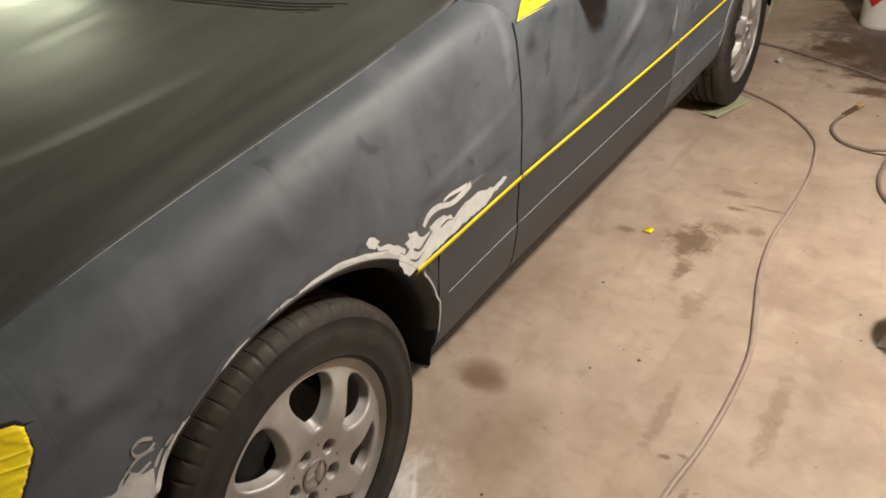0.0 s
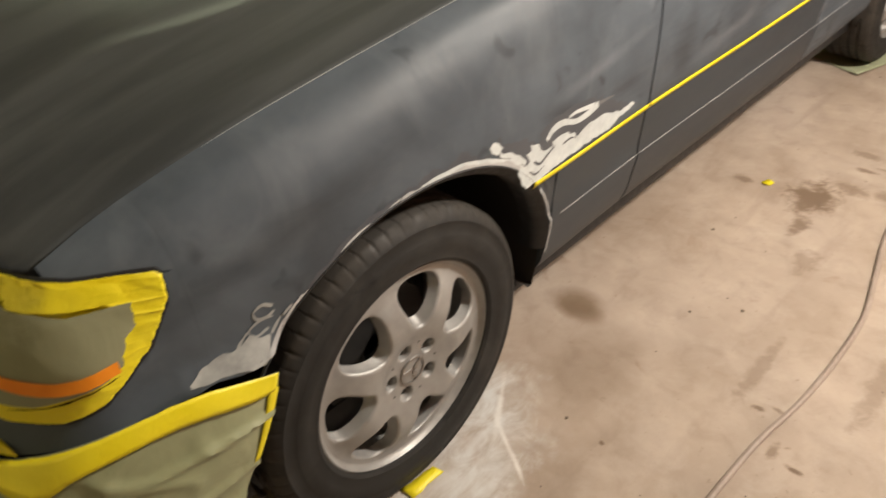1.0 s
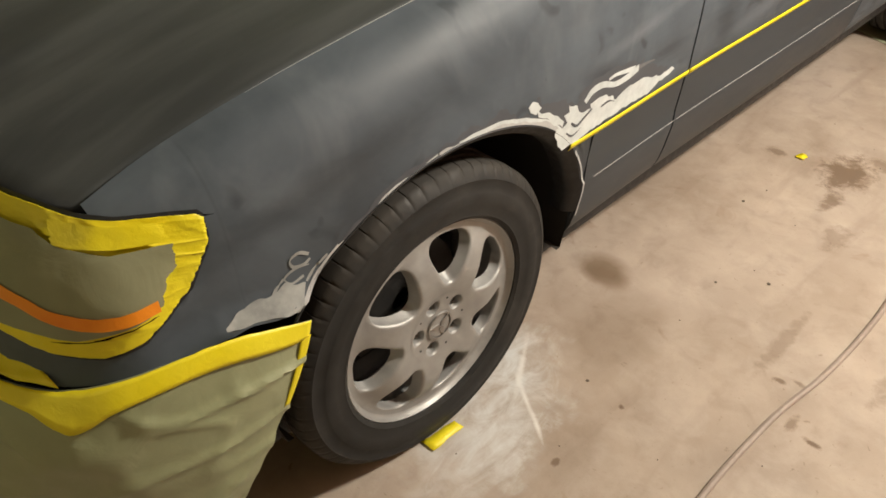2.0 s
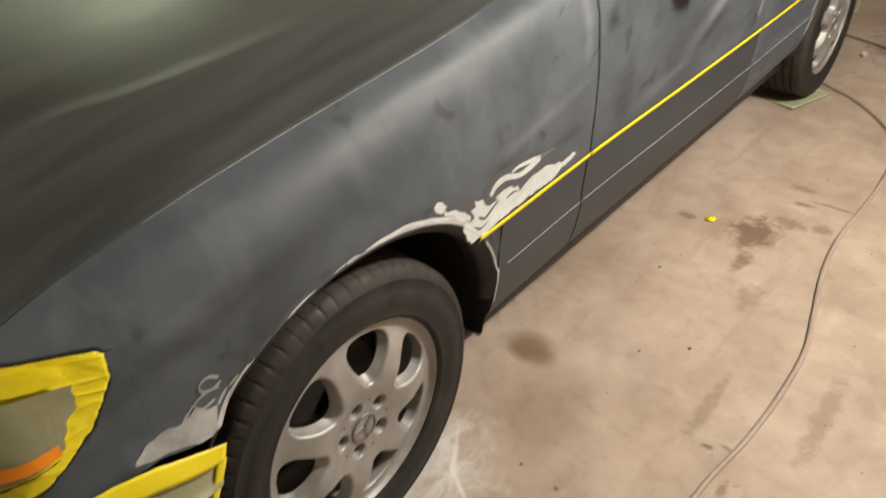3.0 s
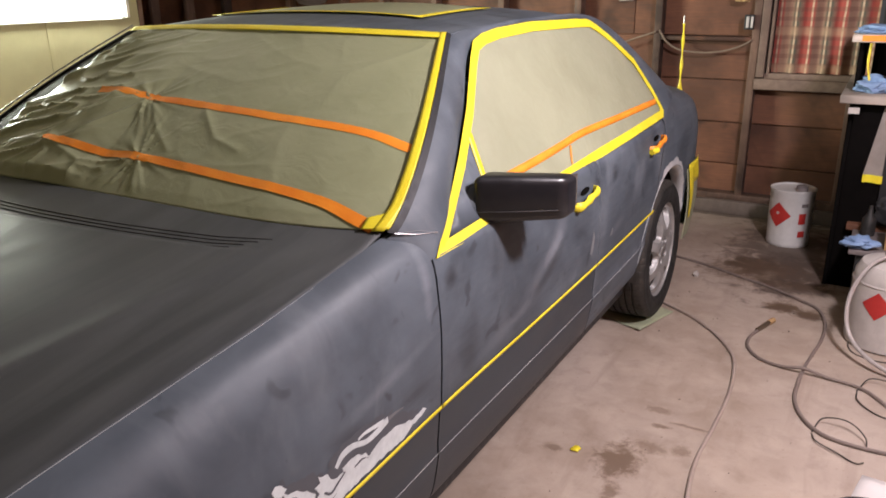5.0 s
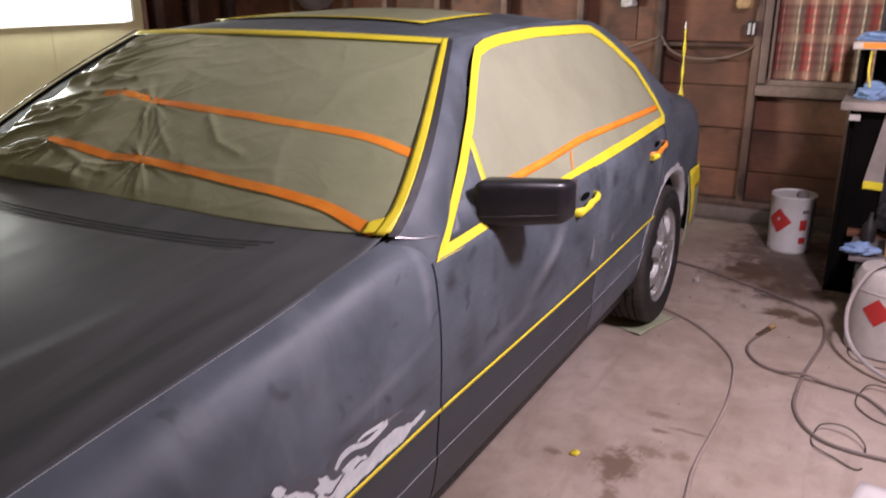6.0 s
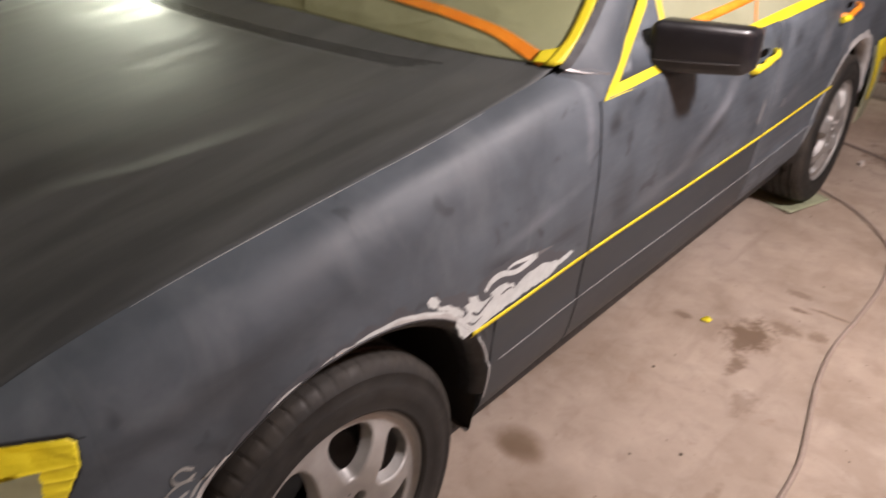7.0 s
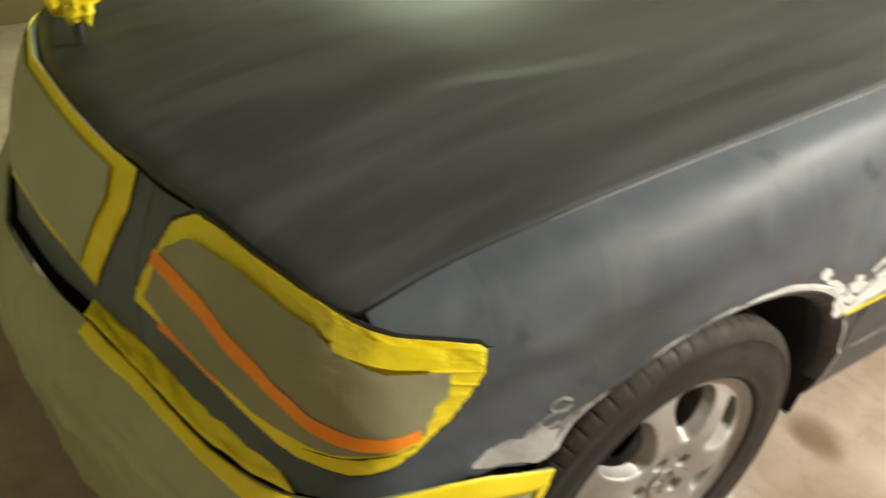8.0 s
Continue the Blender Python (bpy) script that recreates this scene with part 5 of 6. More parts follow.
part("rubbed_spot", draped(torn([(1.665, 0.60), (1.690, 0.592), (1.70, 0.62), (1.705, 0.655), (1.690, 0.668), (1.680, 0.64)], 0.006, 0.003, 1.0), f, 0.03, 0.0008), SCUFF, near_door, fix=INSIDE)
part("rubbed_spot", draped(torn([(1.87, 0.602), (1.89, 0.60), (1.90, 0.625), (1.885, 0.628)], 0.006, 0.003, 6.0), f, 0.03, 0.0008), SCUFF, near_door, fix=INSIDE)

# handles and mirrors
def door_handle(y, z, sgn, wrap, stub):
    x = side_x(y, z)
    pod = part("door_handle", tube([(sgn * (x - 0.004), y - 0.090, z - 0.010), (sgn * (x + 0.014), y - 0.078, z - 0.009), (sgn * (x + 0.019), y, z), (sgn * (x + 0.014), y + 0.070, z + 0.009), (sgn * (x - 0.004), y + 0.084, z + 0.010)],
                                   lambda u: 0.0082 + 0.0014 * math.sin(17 * u), 40, 10, 1.5), wrap, car, "door handle wrapped in tape")
    # no hollow here: a flat black ellipse paints the recess's shade
    part("handle_recess", draped([(y + 0.040 * math.cos(a), z + 0.020 + 0.011 * math.sin(a)) for a in np.linspace(0, 2 * math.pi, 18)[:-1]], on_side(sgn), 0.03, 0.0012), GAP_BLACK, pod)
    if stub:
        part("tape_end", tube([(sgn * (x + 0.012), y - 0.105, z - 0.016), (sgn * (x + 0.024), y - 0.07, z - 0.012)], 0.0115, 8, 10), stub, pod, "yellow tape end")


for sgn in (1, -1):
    door_handle(1.615, 0.797, sgn, YELLOW, None)
    door_handle(2.452, 0.815, sgn, ORANGE, YELLOW)

    def housing(bm):
        """The block sheared back and tapered outward."""
        for v in bm.verts:
            k = (v.co.x - 0.805) / 0.18
            v.co.y += 0.135 * k + 0.02 * k * k
            v.co.z = 0.925 + (v.co.z - 0.925) * (1 - 0.12 * max(k, 0)) - 0.010 * k
            if v.co.z < 0.89:
                v.co.y += 0.006
            v.co.x *= sgn
        return bm
    mirror = part("side_mirror", housing(box(0.800, 0.976, 0.968, 1.045, 0.880, 0.996, 0.019, 5)), MIRROR_BLACK, car, "satin black door mirror", fix=(sgn * 0.89, 1.09, 0.925))
    part("mirror_seam", tube([(sgn * 0.812, 0.9735, 0.911), (sgn * 0.88, 1.0265, 0.908), (sgn * 0.962, 1.098, 0.904)], 0.0009, 16, 5), DARK_METAL, mirror)
    part("mirror_foot", tube([(sgn * 0.765, 1.005, 0.915), (sgn * 0.795, 1.015, 0.918)], lambda u: 0.062 - 0.016 * u, 8, 14, 0.95), PRIMER, mirror)
    part("mirror_glass", grid(lambda u, v: Vector((sgn * (0.815 + 0.155 * u), 1.052 + 0.148 * u, 0.892 + 0.080 * v)), 4, 4), STEEL, mirror)

antenna = part("antenna", tube([(0.700, 3.37, 0.90), (0.700, 3.368, 1.05), (0.697, 3.362, 1.26)], 0.0035, 20, 6), STEEL, car)
part("antenna_tape", tube([(0.701, 3.372, 0.888), (0.700, 3.37, 0.925), (0.700, 3.368, 1.0), (0.700, 3.366, 1.09), (0.698, 3.362, 1.225)], lambda u: 0.018 * math.exp(-18 * u) + 0.0055 + 0.0022 * math.sin(19 * u), 40, 8), YELLOW, antenna)


# wheels
def tyre():
    R, rr, w = 0.306, 0.206, 0.092
    wall = [(rr, 0.84), (rr + 0.003, 0.97), (rr + 0.010, 1.020), (rr + 0.013, 1.010), (rr + 0.030, 1.050), (rr + 0.052, 1.062), (rr + 0.054, 1.050), (R - 0.026, 1.01), (R - 0.024, 1.020), (R - 0.014, 0.96), (R - 0.006, 0.88), (R - 0.0015, 0.80)]
    prof = [(r, -w * k) for r, k in wall]
    for c in (-0.5, -0.17, 0.17, 0.5):
        prof += [(R, w * (c - 0.05)), (R - 0.007, w * (c - 0.04)), (R - 0.007, w * (c + 0.04)), (R, w * (c + 0.05))]
    prof += [(r, w * k) for r, k in wall[::-1]]
    rng = random.Random(3)
    widths = [1.0 + 0.25 * rng.random() for k in range(66)]
    turns, q = [], 0.0
    for k in widths:
        turns += [(q + k * e) / sum(widths) for e in (0.0, 0.22, 0.45, 0.66, 0.88, 0.91, 0.96)]
        q += k
    bm = bmesh.new()
    rings = []
    for k, q in enumerate(turns):
        ring = []
        for r, h in prof:
            cut = k % 7 in (5, 6)
            if cut and r > R - 0.008 and abs(h) > 0.030:
                r -= 0.0012
            elif cut and r > R - 0.016:
                r -= 0.0006
            z = r * math.sin(2 * math.pi * q)
            if abs(h) > w * 0.9 and z < -0.12:
                h += math.copysign(0.003 * ease((-z - 0.12) / 0.16), h)
            if z < -R + 0.006:
                z = -R + 0.0052 + (z + R) * 0.15
            ring.append(bm.verts.new((h, r * math.cos(2 * math.pi * q), z)))
        rings.append(ring)
    for a, b in zip(rings, rings[1:] + rings[:1]):
        for m in range(len(prof) - 1):
            bm.faces.new([a[m], b[m], b[m + 1], a[m + 1]])
    bmesh.ops.recalc_face_normals(bm, faces=bm.faces)
    return bm


def holed_disc(bm, count, r_in, r_out, hole, inset, depth, dish, phase=0.0):
    """A turned disc pierced by alike holes. hole(c, s): the rim of one as (radius, sideways); inset(c, s): how far its walls lean in."""
    m = 40
    for s in range(count):
        mid, half = 2 * math.pi * s / count + phase, math.pi / count
        rim, edge, lean = [], [], []
        for k in range(m):
            c, t = math.cos(2 * math.pi * k / m), math.sin(2 * math.pi * k / m)
            rim.append(hole(c, t))
            lean.append(inset(c, t))
            e = max(abs(c), abs(t))
            edge.append(((r_in + r_out) / 2 + (r_out - r_in) / 2 * c / e, half * t / e))
        rings = []
        for g in (-1.0, -0.75, -0.5, -0.25, -0.1, 0.0, 0.06, 0.14, 0.28, 0.5, 0.75, 1.0):
            ring = []
            for (hr, ht), (er, et), (lr, lt) in zip(rim, edge, lean):
                if g <= 0:
                    p = (hr + lr * -g, ht + lt * -g)
                    h = dish(math.hypot(hr, ht)) - 0.0035 - depth * (-g) ** 0.8
                else:
                    p = (hr + (er * math.cos(et) - hr) * g, ht + (er * math.sin(et) - ht) * g)
                    h = dish(math.hypot(*p)) - 0.0035 * max(0, 1 - g / 0.20) ** 2
                a, r = math.atan2(p[1], p[0]) + mid, math.hypot(*p)
                ring.append(bm.verts.new((h, r * math.cos(a), r * math.sin(a))))
            rings.append(ring)
        for a, b in zip(rings, rings[1:]):
            for k in range(m):
                bm.faces.new([a[k], a[(k + 1) % m], b[(k + 1) % m], b[k]])
    return bm


def rim_face():
    """Seven-hole disc with five bolt wells and a lipped rim; height is along x."""
    def dish(r):
        return hermite([(0.0, 0.002), (0.055, 0.003), (0.08, 0.008), (0.115, 0.012), (0.15, 0.004), (0.180, -0.009), (0.190, -0.012), (0.1975, -0.0115)], r)

    def scoop(c, t):
        sx, sy = math.copysign(abs(c) ** 0.72, c), math.copysign(abs(t) ** 0.72, t)
        r = 0.1385 + 0.0465 * sx
        return r, (0.0205 + 0.0325 * ease((r - 0.088) / 0.080)) * sy

    def scoop_lean(c, t):
        return (0.010 * max(-c, 0) - 0.002 * max(c, 0), -0.005 * t)
    bm = holed_disc(bmesh.new(), 7, 0.066, 0.1975, scoop, scoop_lean, 0.020, dish)
    holed_disc(bm, 5, 0.0300, 0.0715, lambda c, t: (0.0505 + 0.0140 * c, 0.0140 * t), lambda c, t: (-0.004 * c, -0.004 * t), 0.017, lambda r: dish(r) + 0.0006, 0.15)
    hub = lathe([(0.0, 0.0055), (0.020, 0.0050), (0.0270, 0.0040), (0.0306, 0.0018)], 40, "x")
    lip_ring = lathe([(0.1970, -0.012), (0.1995, -0.0105), (0.2030, -0.0075), (0.2045, -0.0030), (0.2062, -0.0005), (0.208, -0.0015), (0.2085, -0.004), (0.202, -0.012), (0.196, -0.03), (0.188, -0.10), (0.186, -0.15)], 98, "x")
    out = join(bm, hub, lip_ring)
    bmesh.ops.remove_doubles(out, verts=out.verts, dist=2e-4)
    bmesh.ops.recalc_face_normals(out, faces=out.faces)
    return out


def cap_mark():
    """A flat ring with three tapered arms, on the hub cap."""
    bms = [lathe([(0.0250, 0.0930), (0.0250, 0.0948), (0.0284, 0.0945), (0.0290, 0.0925)], 36, "x")]
    for k in range(3):
        a = 2 * math.pi * k / 3 + 0.35
        b = bmesh.new()
        pts = [(0.0, 0.0), (0.0055, 0.006), (0.0010, 0.0256), (-0.0010, 0.0256), (-0.0055, 0.006)]
        low, top = ([b.verts.new((h, r * math.cos(a) - s * math.sin(a), r * math.sin(a) + s * math.cos(a))) for s, r in pts] for h in (0.0925, 0.0955))
        b.faces.new(top)
        for i in range(5):
            b.faces.new([low[i], low[(i + 1) % 5], top[(i + 1) % 5], top[i]])
        bmesh.ops.recalc_face_normals(b, faces=b.faces)
        bms.append(b)
    return join(*bms)


def wheel(y, sgn, turn):
    x0 = 0.752 * sgn
    hubz = 0.303
    w = thing("wheel", (x0, y, hubz), "dusty seven-hole alloy wheel with a worn black tyre", "wheel")
    w.parent = car
    w.location = Vector((x0, y - 1.35, hubz)) * S
    ORIGIN[w] = Vector((0, 0, 0))
    for key in ("label", "category"):
        if key in w:
            del w[key]
    part("tyre", tyre(), RUBBER, w, "worn black tyre with dusty tread")
    face = rim_face()
    for v in face.verts:
        v.co.x += 0.088
    rim = part("rim", face, ALLOY, w, "dusty silver seven-hole alloy rim")
    part("brake_disc", lathe([(0.03, 0.0), (0.13, 0.0), (0.132, -0.01), (0.13, -0.02), (0.03, -0.02)], 48, "x", (0.0, 0, 0)), DARK_METAL, w)
    part("brake_drum", lathe([(0.0, -0.055), (0.183, -0.06), (0.184, -0.10)], 40, "x"), BLACK, w)
    for k in range(5):
        a = 2 * math.pi * k / 5 + 0.15
        c = (0.0, 0.0505 * math.cos(a), 0.0505 * math.sin(a))
        part("lug_pocket", lathe([(0.0110, 0.0722), (0.0, 0.0722)], 20, "x", c), BLACK, rim)
        part("lug_bolt", lathe([(0.0068, 0.0740), (0.0068, 0.0815), (0.0050, 0.0830), (0.0, 0.0825)], 6, "x", c), DARK_METAL, rim)
        d = (0.0, 0.0575 * math.cos(a + 0.628), 0.0575 * math.sin(a + 0.628))
        part("rim_hole", lathe([(0.0024, 0.0918), (0.0021, 0.0924), (0.0, 0.0922)], 10, "x", d), BLACK, rim)
    part("hub_cap_mark", cap_mark(), STEEL, rim)
    w.rotation_euler = (radians(turn), 0, 0 if sgn > 0 else math.pi)
    return w


wheel(0.0, 1, 25.6)
wheel(WB, 1, 31)
wheel(0.0, -1, 5)
wheel(WB, -1, 44)

# ------------------------------------------------------------------ the garage
INNER = 0.09        # depth of the studs


def board_wall(name, label, a, b, z1, at, along_x=True, out=1):
    """A sheathed wall: a backing sheet that carries horizontal boards."""
    if along_x:
        back = part(name, box(a, b, at + 0.025 * out, at + 0.045 * out, 0, z1), BOARD)
    else:
        back = part(name, box(at + 0.025 * out, at + 0.045 * out, a, b, 0, z1), BOARD)
    return tagged(back, label, "wall", kind="structure")


back_wall = board_wall("wall_north", "dark brown horizontal board wall with bare studs", WALL_L, WALL_R, TOP, WALL_Y + INNER)
# east wall and ceiling are unseen; their dark tones hold the bounced light down
right_wall = tagged(part("wall_east", box(WALL_R + 0.02, WALL_R + 0.06, WALL_F, WALL_Y + INNER, 0, TOP), BOARD), "dark brown board wall", "wall", kind="structure")
board_wall("wall_west", "dark brown board wall", WALL_F, WALL_Y + INNER, TOP, WALL_L, False, -1)
# unseen wall, pale so that it bounces fill onto the car's front
tagged(part("wall_south", box(WALL_L, WALL_R, WALL_F - 0.06, WALL_F - 0.02, 0, TOP), PANEL), "unseen beige panel wall, kept pale to bounce light", "wall", kind="structure")
WIN_Z0, WIN_Z1 = 0.865, 1.80

partition = part("wall_partition", box(PARTITION_X - 0.06, PARTITION_X, WALL_F, PARTITION_Y, 0, TOP), PANEL)
tagged(partition, "plain beige panelled partition wall", "wall", kind="structure")
part("partition_end", box(PARTITION_X - 0.075, PARTITION_X + 0.012, PARTITION_Y, PARTITION_Y + 0.03, 0, TOP, 0.003), STUD, partition)
for y in (0.35, 1.43, 2.28):
    part("panel_joint", box(PARTITION_X, PARTITION_X + 0.006, y, y + 0.03, 0.0, TOP, 0.002), PANEL, partition)
ceil = part("ceiling", box(WALL_L - 0.1, WALL_R + 0.1, WALL_F - 0.1, WALL_Y + 0.2, TOP, TOP + 0.04), CEIL)
tagged(ceil, "dusty brown board ceiling", "ceiling", kind="structure")

stud_x = [-4.35, -3.90, -3.45, -2.73, -2.20, -1.82, -1.36, -0.82, -0.26, 0.276, 0.862, 1.42, 2.0, 2.5]
for x in stud_x:
    st = part("stud", box(x - 0.022, x + 0.022, WALL_Y, WALL_Y + INNER, 0.125, WIN_Z0 - 0.075 if 1.0 < x < 2.1 else TOP, 0.003), STUD, back_wall)
part("sill_plate", box(WALL_L, WALL_R, WALL_Y - 0.005, WALL_Y + INNER, 0.085, 0.125, 0.004), STUD, back_wall)
part("top_plate", box(WALL_L, WALL_R, WALL_Y, WALL_Y + INNER, TOP - 0.06, TOP, 0.003), STUD, back_wall)
part("curb", box(WALL_L, WALL_R, WALL_Y - 0.035, WALL_Y + INNER + 0.02, 0, 0.085, 0.006), CURB, back_wall)
for y in (-2.0, -1.4, -0.8, -0.2, 0.4, 1.0, 1.6, 2.2, 2.8, 3.4, 4.0):
    part("stud", box(WALL_R - INNER, WALL_R, y - 0.022, y + 0.022, 0, TOP, 0.003), STUD, right_wall)

# window with curtain
window = part("window_1", box(0.889, 0.935, WALL_Y - 0.022, WALL_Y + 0.06, WIN_Z0, WIN_Z1, 0.004), TRIM)
tagged(window, "timber window with a drawn plaid curtain", "window", kind="structure")
part("window_sill", box(0.885, 1.62, WALL_Y - 0.03, WALL_Y + 0.06, WIN_Z0 - 0.072, WIN_Z0 - 0.008, 0.005), TRIM, window)
part("window_rail", box(0.935, 1.95, WALL_Y - 0.005, WALL_Y + 0.06, WIN_Z0 - 0.008, WIN_Z0 + 0.025, 0.004), TRIM, window)
part("window_stile", box(0.945, 0.962, WALL_Y - 0.012, WALL_Y + 0.05, WIN_Z0 + 0.02, WIN_Z1, 0.003), TRIM, window)
part("window_pane", box(0.96, 1.95, WALL_Y + 0.060, WALL_Y + 0.064, WIN_Z0, WIN_Z1), glass_like("dark_glass", (0.02, 0.02, 0.025), 0.1), window)


def curtain(u, v):
    x = 0.965 + 0.95 * u
    return Vector((x, WALL_Y + 0.030 + 0.012 * math.sin(x * 74) + 0.006 * math.sin(x * 31 + 2), WIN_Z0 + 0.028 + (WIN_Z1 - WIN_Z0) * v))


curt = part("curtain", grid(curtain, 130, 6), PLAID, None, "plaid curtain in red, tan and dark stripes", at=(1.4, WALL_Y, WIN_Z0))
tagged(curt, category="curtain")

switch = thing("light_switch", (0.822, WALL_Y - 0.01, 1.18), "small black and white switch box on the stud", "switch")
part("switch_box", box(0.795, 0.848, WALL_Y - 0.035, WALL_Y, 1.14, 1.225, 0.004), BLACK, switch)
part("switch_plate", box(0.806, 0.822, WALL_Y - 0.040, WALL_Y - 0.034, 1.15, 1.215, 0.002), WHITE_PLASTIC, switch)
part("switch_plate", box(0.832, 0.846, WALL_Y - 0.040, WALL_Y - 0.034, 1.15, 1.215, 0.002), WHITE_PLASTIC, switch)
cable = part("wall_cable", tube([(0.29, WALL_Y - 0.01, 1.13), (0.34, WALL_Y - 0.012, 1.06), (0.42, WALL_Y - 0.014, 1.015), (0.55, WALL_Y - 0.014, 1.00), (0.68, WALL_Y - 0.012, 1.01), (0.80, WALL_Y - 0.008, 1.05), (0.845, WALL_Y - 0.004, 1.08)], 0.006, 60, 6), CORD)
tagged(cable, "pale cable sagging between two studs", "cable")
cable2 = part("wall_cable", tube([(-0.20, WALL_Y - 0.01, 0.99), (0.0, WALL_Y - 0.012, 1.03), (0.18, WALL_Y - 0.012, 1.09), (0.27, WALL_Y - 0.008, 1.12)], 0.006, 40, 6), CORD)
tagged(cable2, "pale cable running along the board wall", "cable")


def lump(name, label, category, centre, size, material, seed, rough=0.35, parent=None):
    """A crumpled or lumpy object: a dense sphere pushed by noise, with a flat base."""
    bm = bmesh.new()
    bmesh.ops.create_icosphere(bm, subdivisions=4, radius=1)
    for v in bm.verts:
        k = 1 + rough * noise.noise(v.co * 1.7 + Vector((seed, seed * 2, 0))) + 0.5 * rough * noise.noise(v.co * 4.1 + Vector((0, seed, 1)))
        p = v.co * k
        v.co = (centre[0] + p.x * size[0], centre[1] + p.y * size[1], max(centre[2] + p.z * size[2], centre[2] - size[2] * 0.72))
    ob = part(name, bm, material, parent, label, at=None if parent else (centre[0], centre[1], centre[2] - size[2] * 0.72))
    if not parent:
        tagged(ob, category=category)
    return ob


# things hung on the boards
lump("work_glove", "tan leather work glove hung on a stud", "glove", (0.775, WALL_Y - 0.02, 1.36), (0.045, 0.03, 0.085), CARD, 3.0)
lump("plastic_bag", "pale crumpled plastic bag hung on the boards", "bag", (0.05, WALL_Y + 0.05, 1.33), (0.05, 0.03, 0.035), WHITE_PLASTIC, 9.0)
part("wall_ledge", box(0.30, 0.84, WALL_Y + 0.0, WALL_Y + INNER, 1.070, 1.095, 0.003), BOARD, back_wall)
oldpot = part("enamel_basin", lathe([(0, 0.0), (0.10, 0.02), (0.17, 0.10), (0.18, 0.11), (0.165, 0.11), (0.10, 0.03), (0, 0.012)], 28, "z", (-2.48, WALL_Y + 0.0, 1.27)), GREY_CLUTTER)
tagged(oldpot, "dull grey enamel basin hung between studs", "basin")

# tube light on the partition
fixture = thing("tube_light", (PARTITION_X + 0.05, 1.92, 1.33), "twin-tube fluorescent light glowing on the beige wall", "lamp")
part("fixture_tray", box(PARTITION_X + 0.001, PARTITION_X + 0.045, 1.04, 2.80, 1.24, 1.43, 0.008), WHITE_TIN, fixture)
for z in (1.290, 1.385):
    part("light_tube", lathe([(0.0, 1.08), (0.019, 1.081), (0.019, 2.76), (0.0, 2.761)], 16, "z", (0, 0, 0)), TUBE, fixture)
    ob = fixture.children[-1]
    for v in ob.data.vertices:
        c = v.co / S + ORIGIN[ob]
        v.co = (Vector((c.x + PARTITION_X + 0.072, c.z, c.y + z)) - ORIGIN[ob]) * S
for y in (1.055, 2.765):
    part("end_cap", box(PARTITION_X + 0.045, PARTITION_X + 0.10, y, y + 0.025, 1.25, 1.42, 0.006), WHITE_TIN, fixture)
# the dim second bulb is an added fill with no known source
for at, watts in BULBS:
    pendant = thing("pendant_lamp", (at.x, at.y, TOP), "warm bare lamp in a dark holder out of view, the dim one an added fill", "lamp", "pendant lamps")
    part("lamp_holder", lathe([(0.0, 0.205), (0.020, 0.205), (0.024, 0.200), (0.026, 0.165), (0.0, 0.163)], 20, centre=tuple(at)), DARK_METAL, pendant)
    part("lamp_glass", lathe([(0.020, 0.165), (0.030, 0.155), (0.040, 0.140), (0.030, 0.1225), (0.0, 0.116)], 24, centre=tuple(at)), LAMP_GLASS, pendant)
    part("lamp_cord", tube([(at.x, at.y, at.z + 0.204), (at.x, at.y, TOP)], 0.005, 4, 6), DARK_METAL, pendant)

# solvent pail by the wall
def diamond(cx, cy, cz, r, facing, size, skew=0.0):
    """A hazard diamond lying on the round wall of a can."""
    def g(u, v):
        a, b = u - 0.5, v - 0.5
        s, t = (a - b) * size, (a + b) * size
        ang = facing + s / r
        return Vector((cx + (r + 0.0015) * math.cos(ang), cy + (r + 0.0015) * math.sin(ang), cz + t + skew * s))
    return grid(g, 10, 10)


pail = thing("solvent_pail", (1.222, 4.03, 0), "white tin solvent pail with a red hazard diamond on the floor", "pail")
part("pail_body", lathe([(0, 0), (0.106, 0.0), (0.110, 0.006), (0.112, 0.02), (0.110, 0.03), (0.114, 0.18), (0.116, 0.305), (0.120, 0.312), (0.120, 0.322), (0.113, 0.324), (0.111, 0.316), (0.05, 0.312), (0, 0.314)], 56, centre=(1.222, 4.03, 0)), WHITE_TIN, pail)
part("hazard_label", diamond(1.222, 4.03, 0.185, 0.1145, math.radians(-118), 0.070), RED, pail, "red diamond hazard label")
part("flame_mark", diamond(1.222, 4.03, 0.195, 0.1155, math.radians(-118), 0.011), WHITE_PLASTIC, pail, "small white flame mark")
for k, (a, z, h) in enumerate(((-62, 0.20, 0.06), (-60, 0.10, 0.035), (-58, 0.255, 0.02))):
    part("label_block", grid(lambda u, v: Vector((1.222 + 0.1165 * math.cos(math.radians(a) + 0.34 * u), 4.03 + 0.1165 * math.sin(math.radians(a) + 0.34 * u), z - h * v)), 6, 2), RED if k < 2 else GREY_CLUTTER, pail)
part("pail_cap", lathe([(0.03, 0.312), (0.03, 0.34), (0.02, 0.346), (0, 0.346)], 20, centre=(1.267, 4.0, 0)), GREY_CLUTTER, pail)

# spray tank beside the rack
TX, TY = 1.735, 2.83
tank = thing("solvent_can", (TX, TY, 0), "milky white plastic solvent can with a red hazard diamond", "can")
part("can_body", lathe([(0, 0), (0.135, 0), (0.150, 0.008), (0.152, 0.03), (0.150, 0.27), (0.146, 0.31), (0.128, 0.345), (0.08, 0.362), (0.05, 0.366), (0, 0.366)], 56, centre=(TX, TY, 0)), WHITE_PLASTIC, tank)
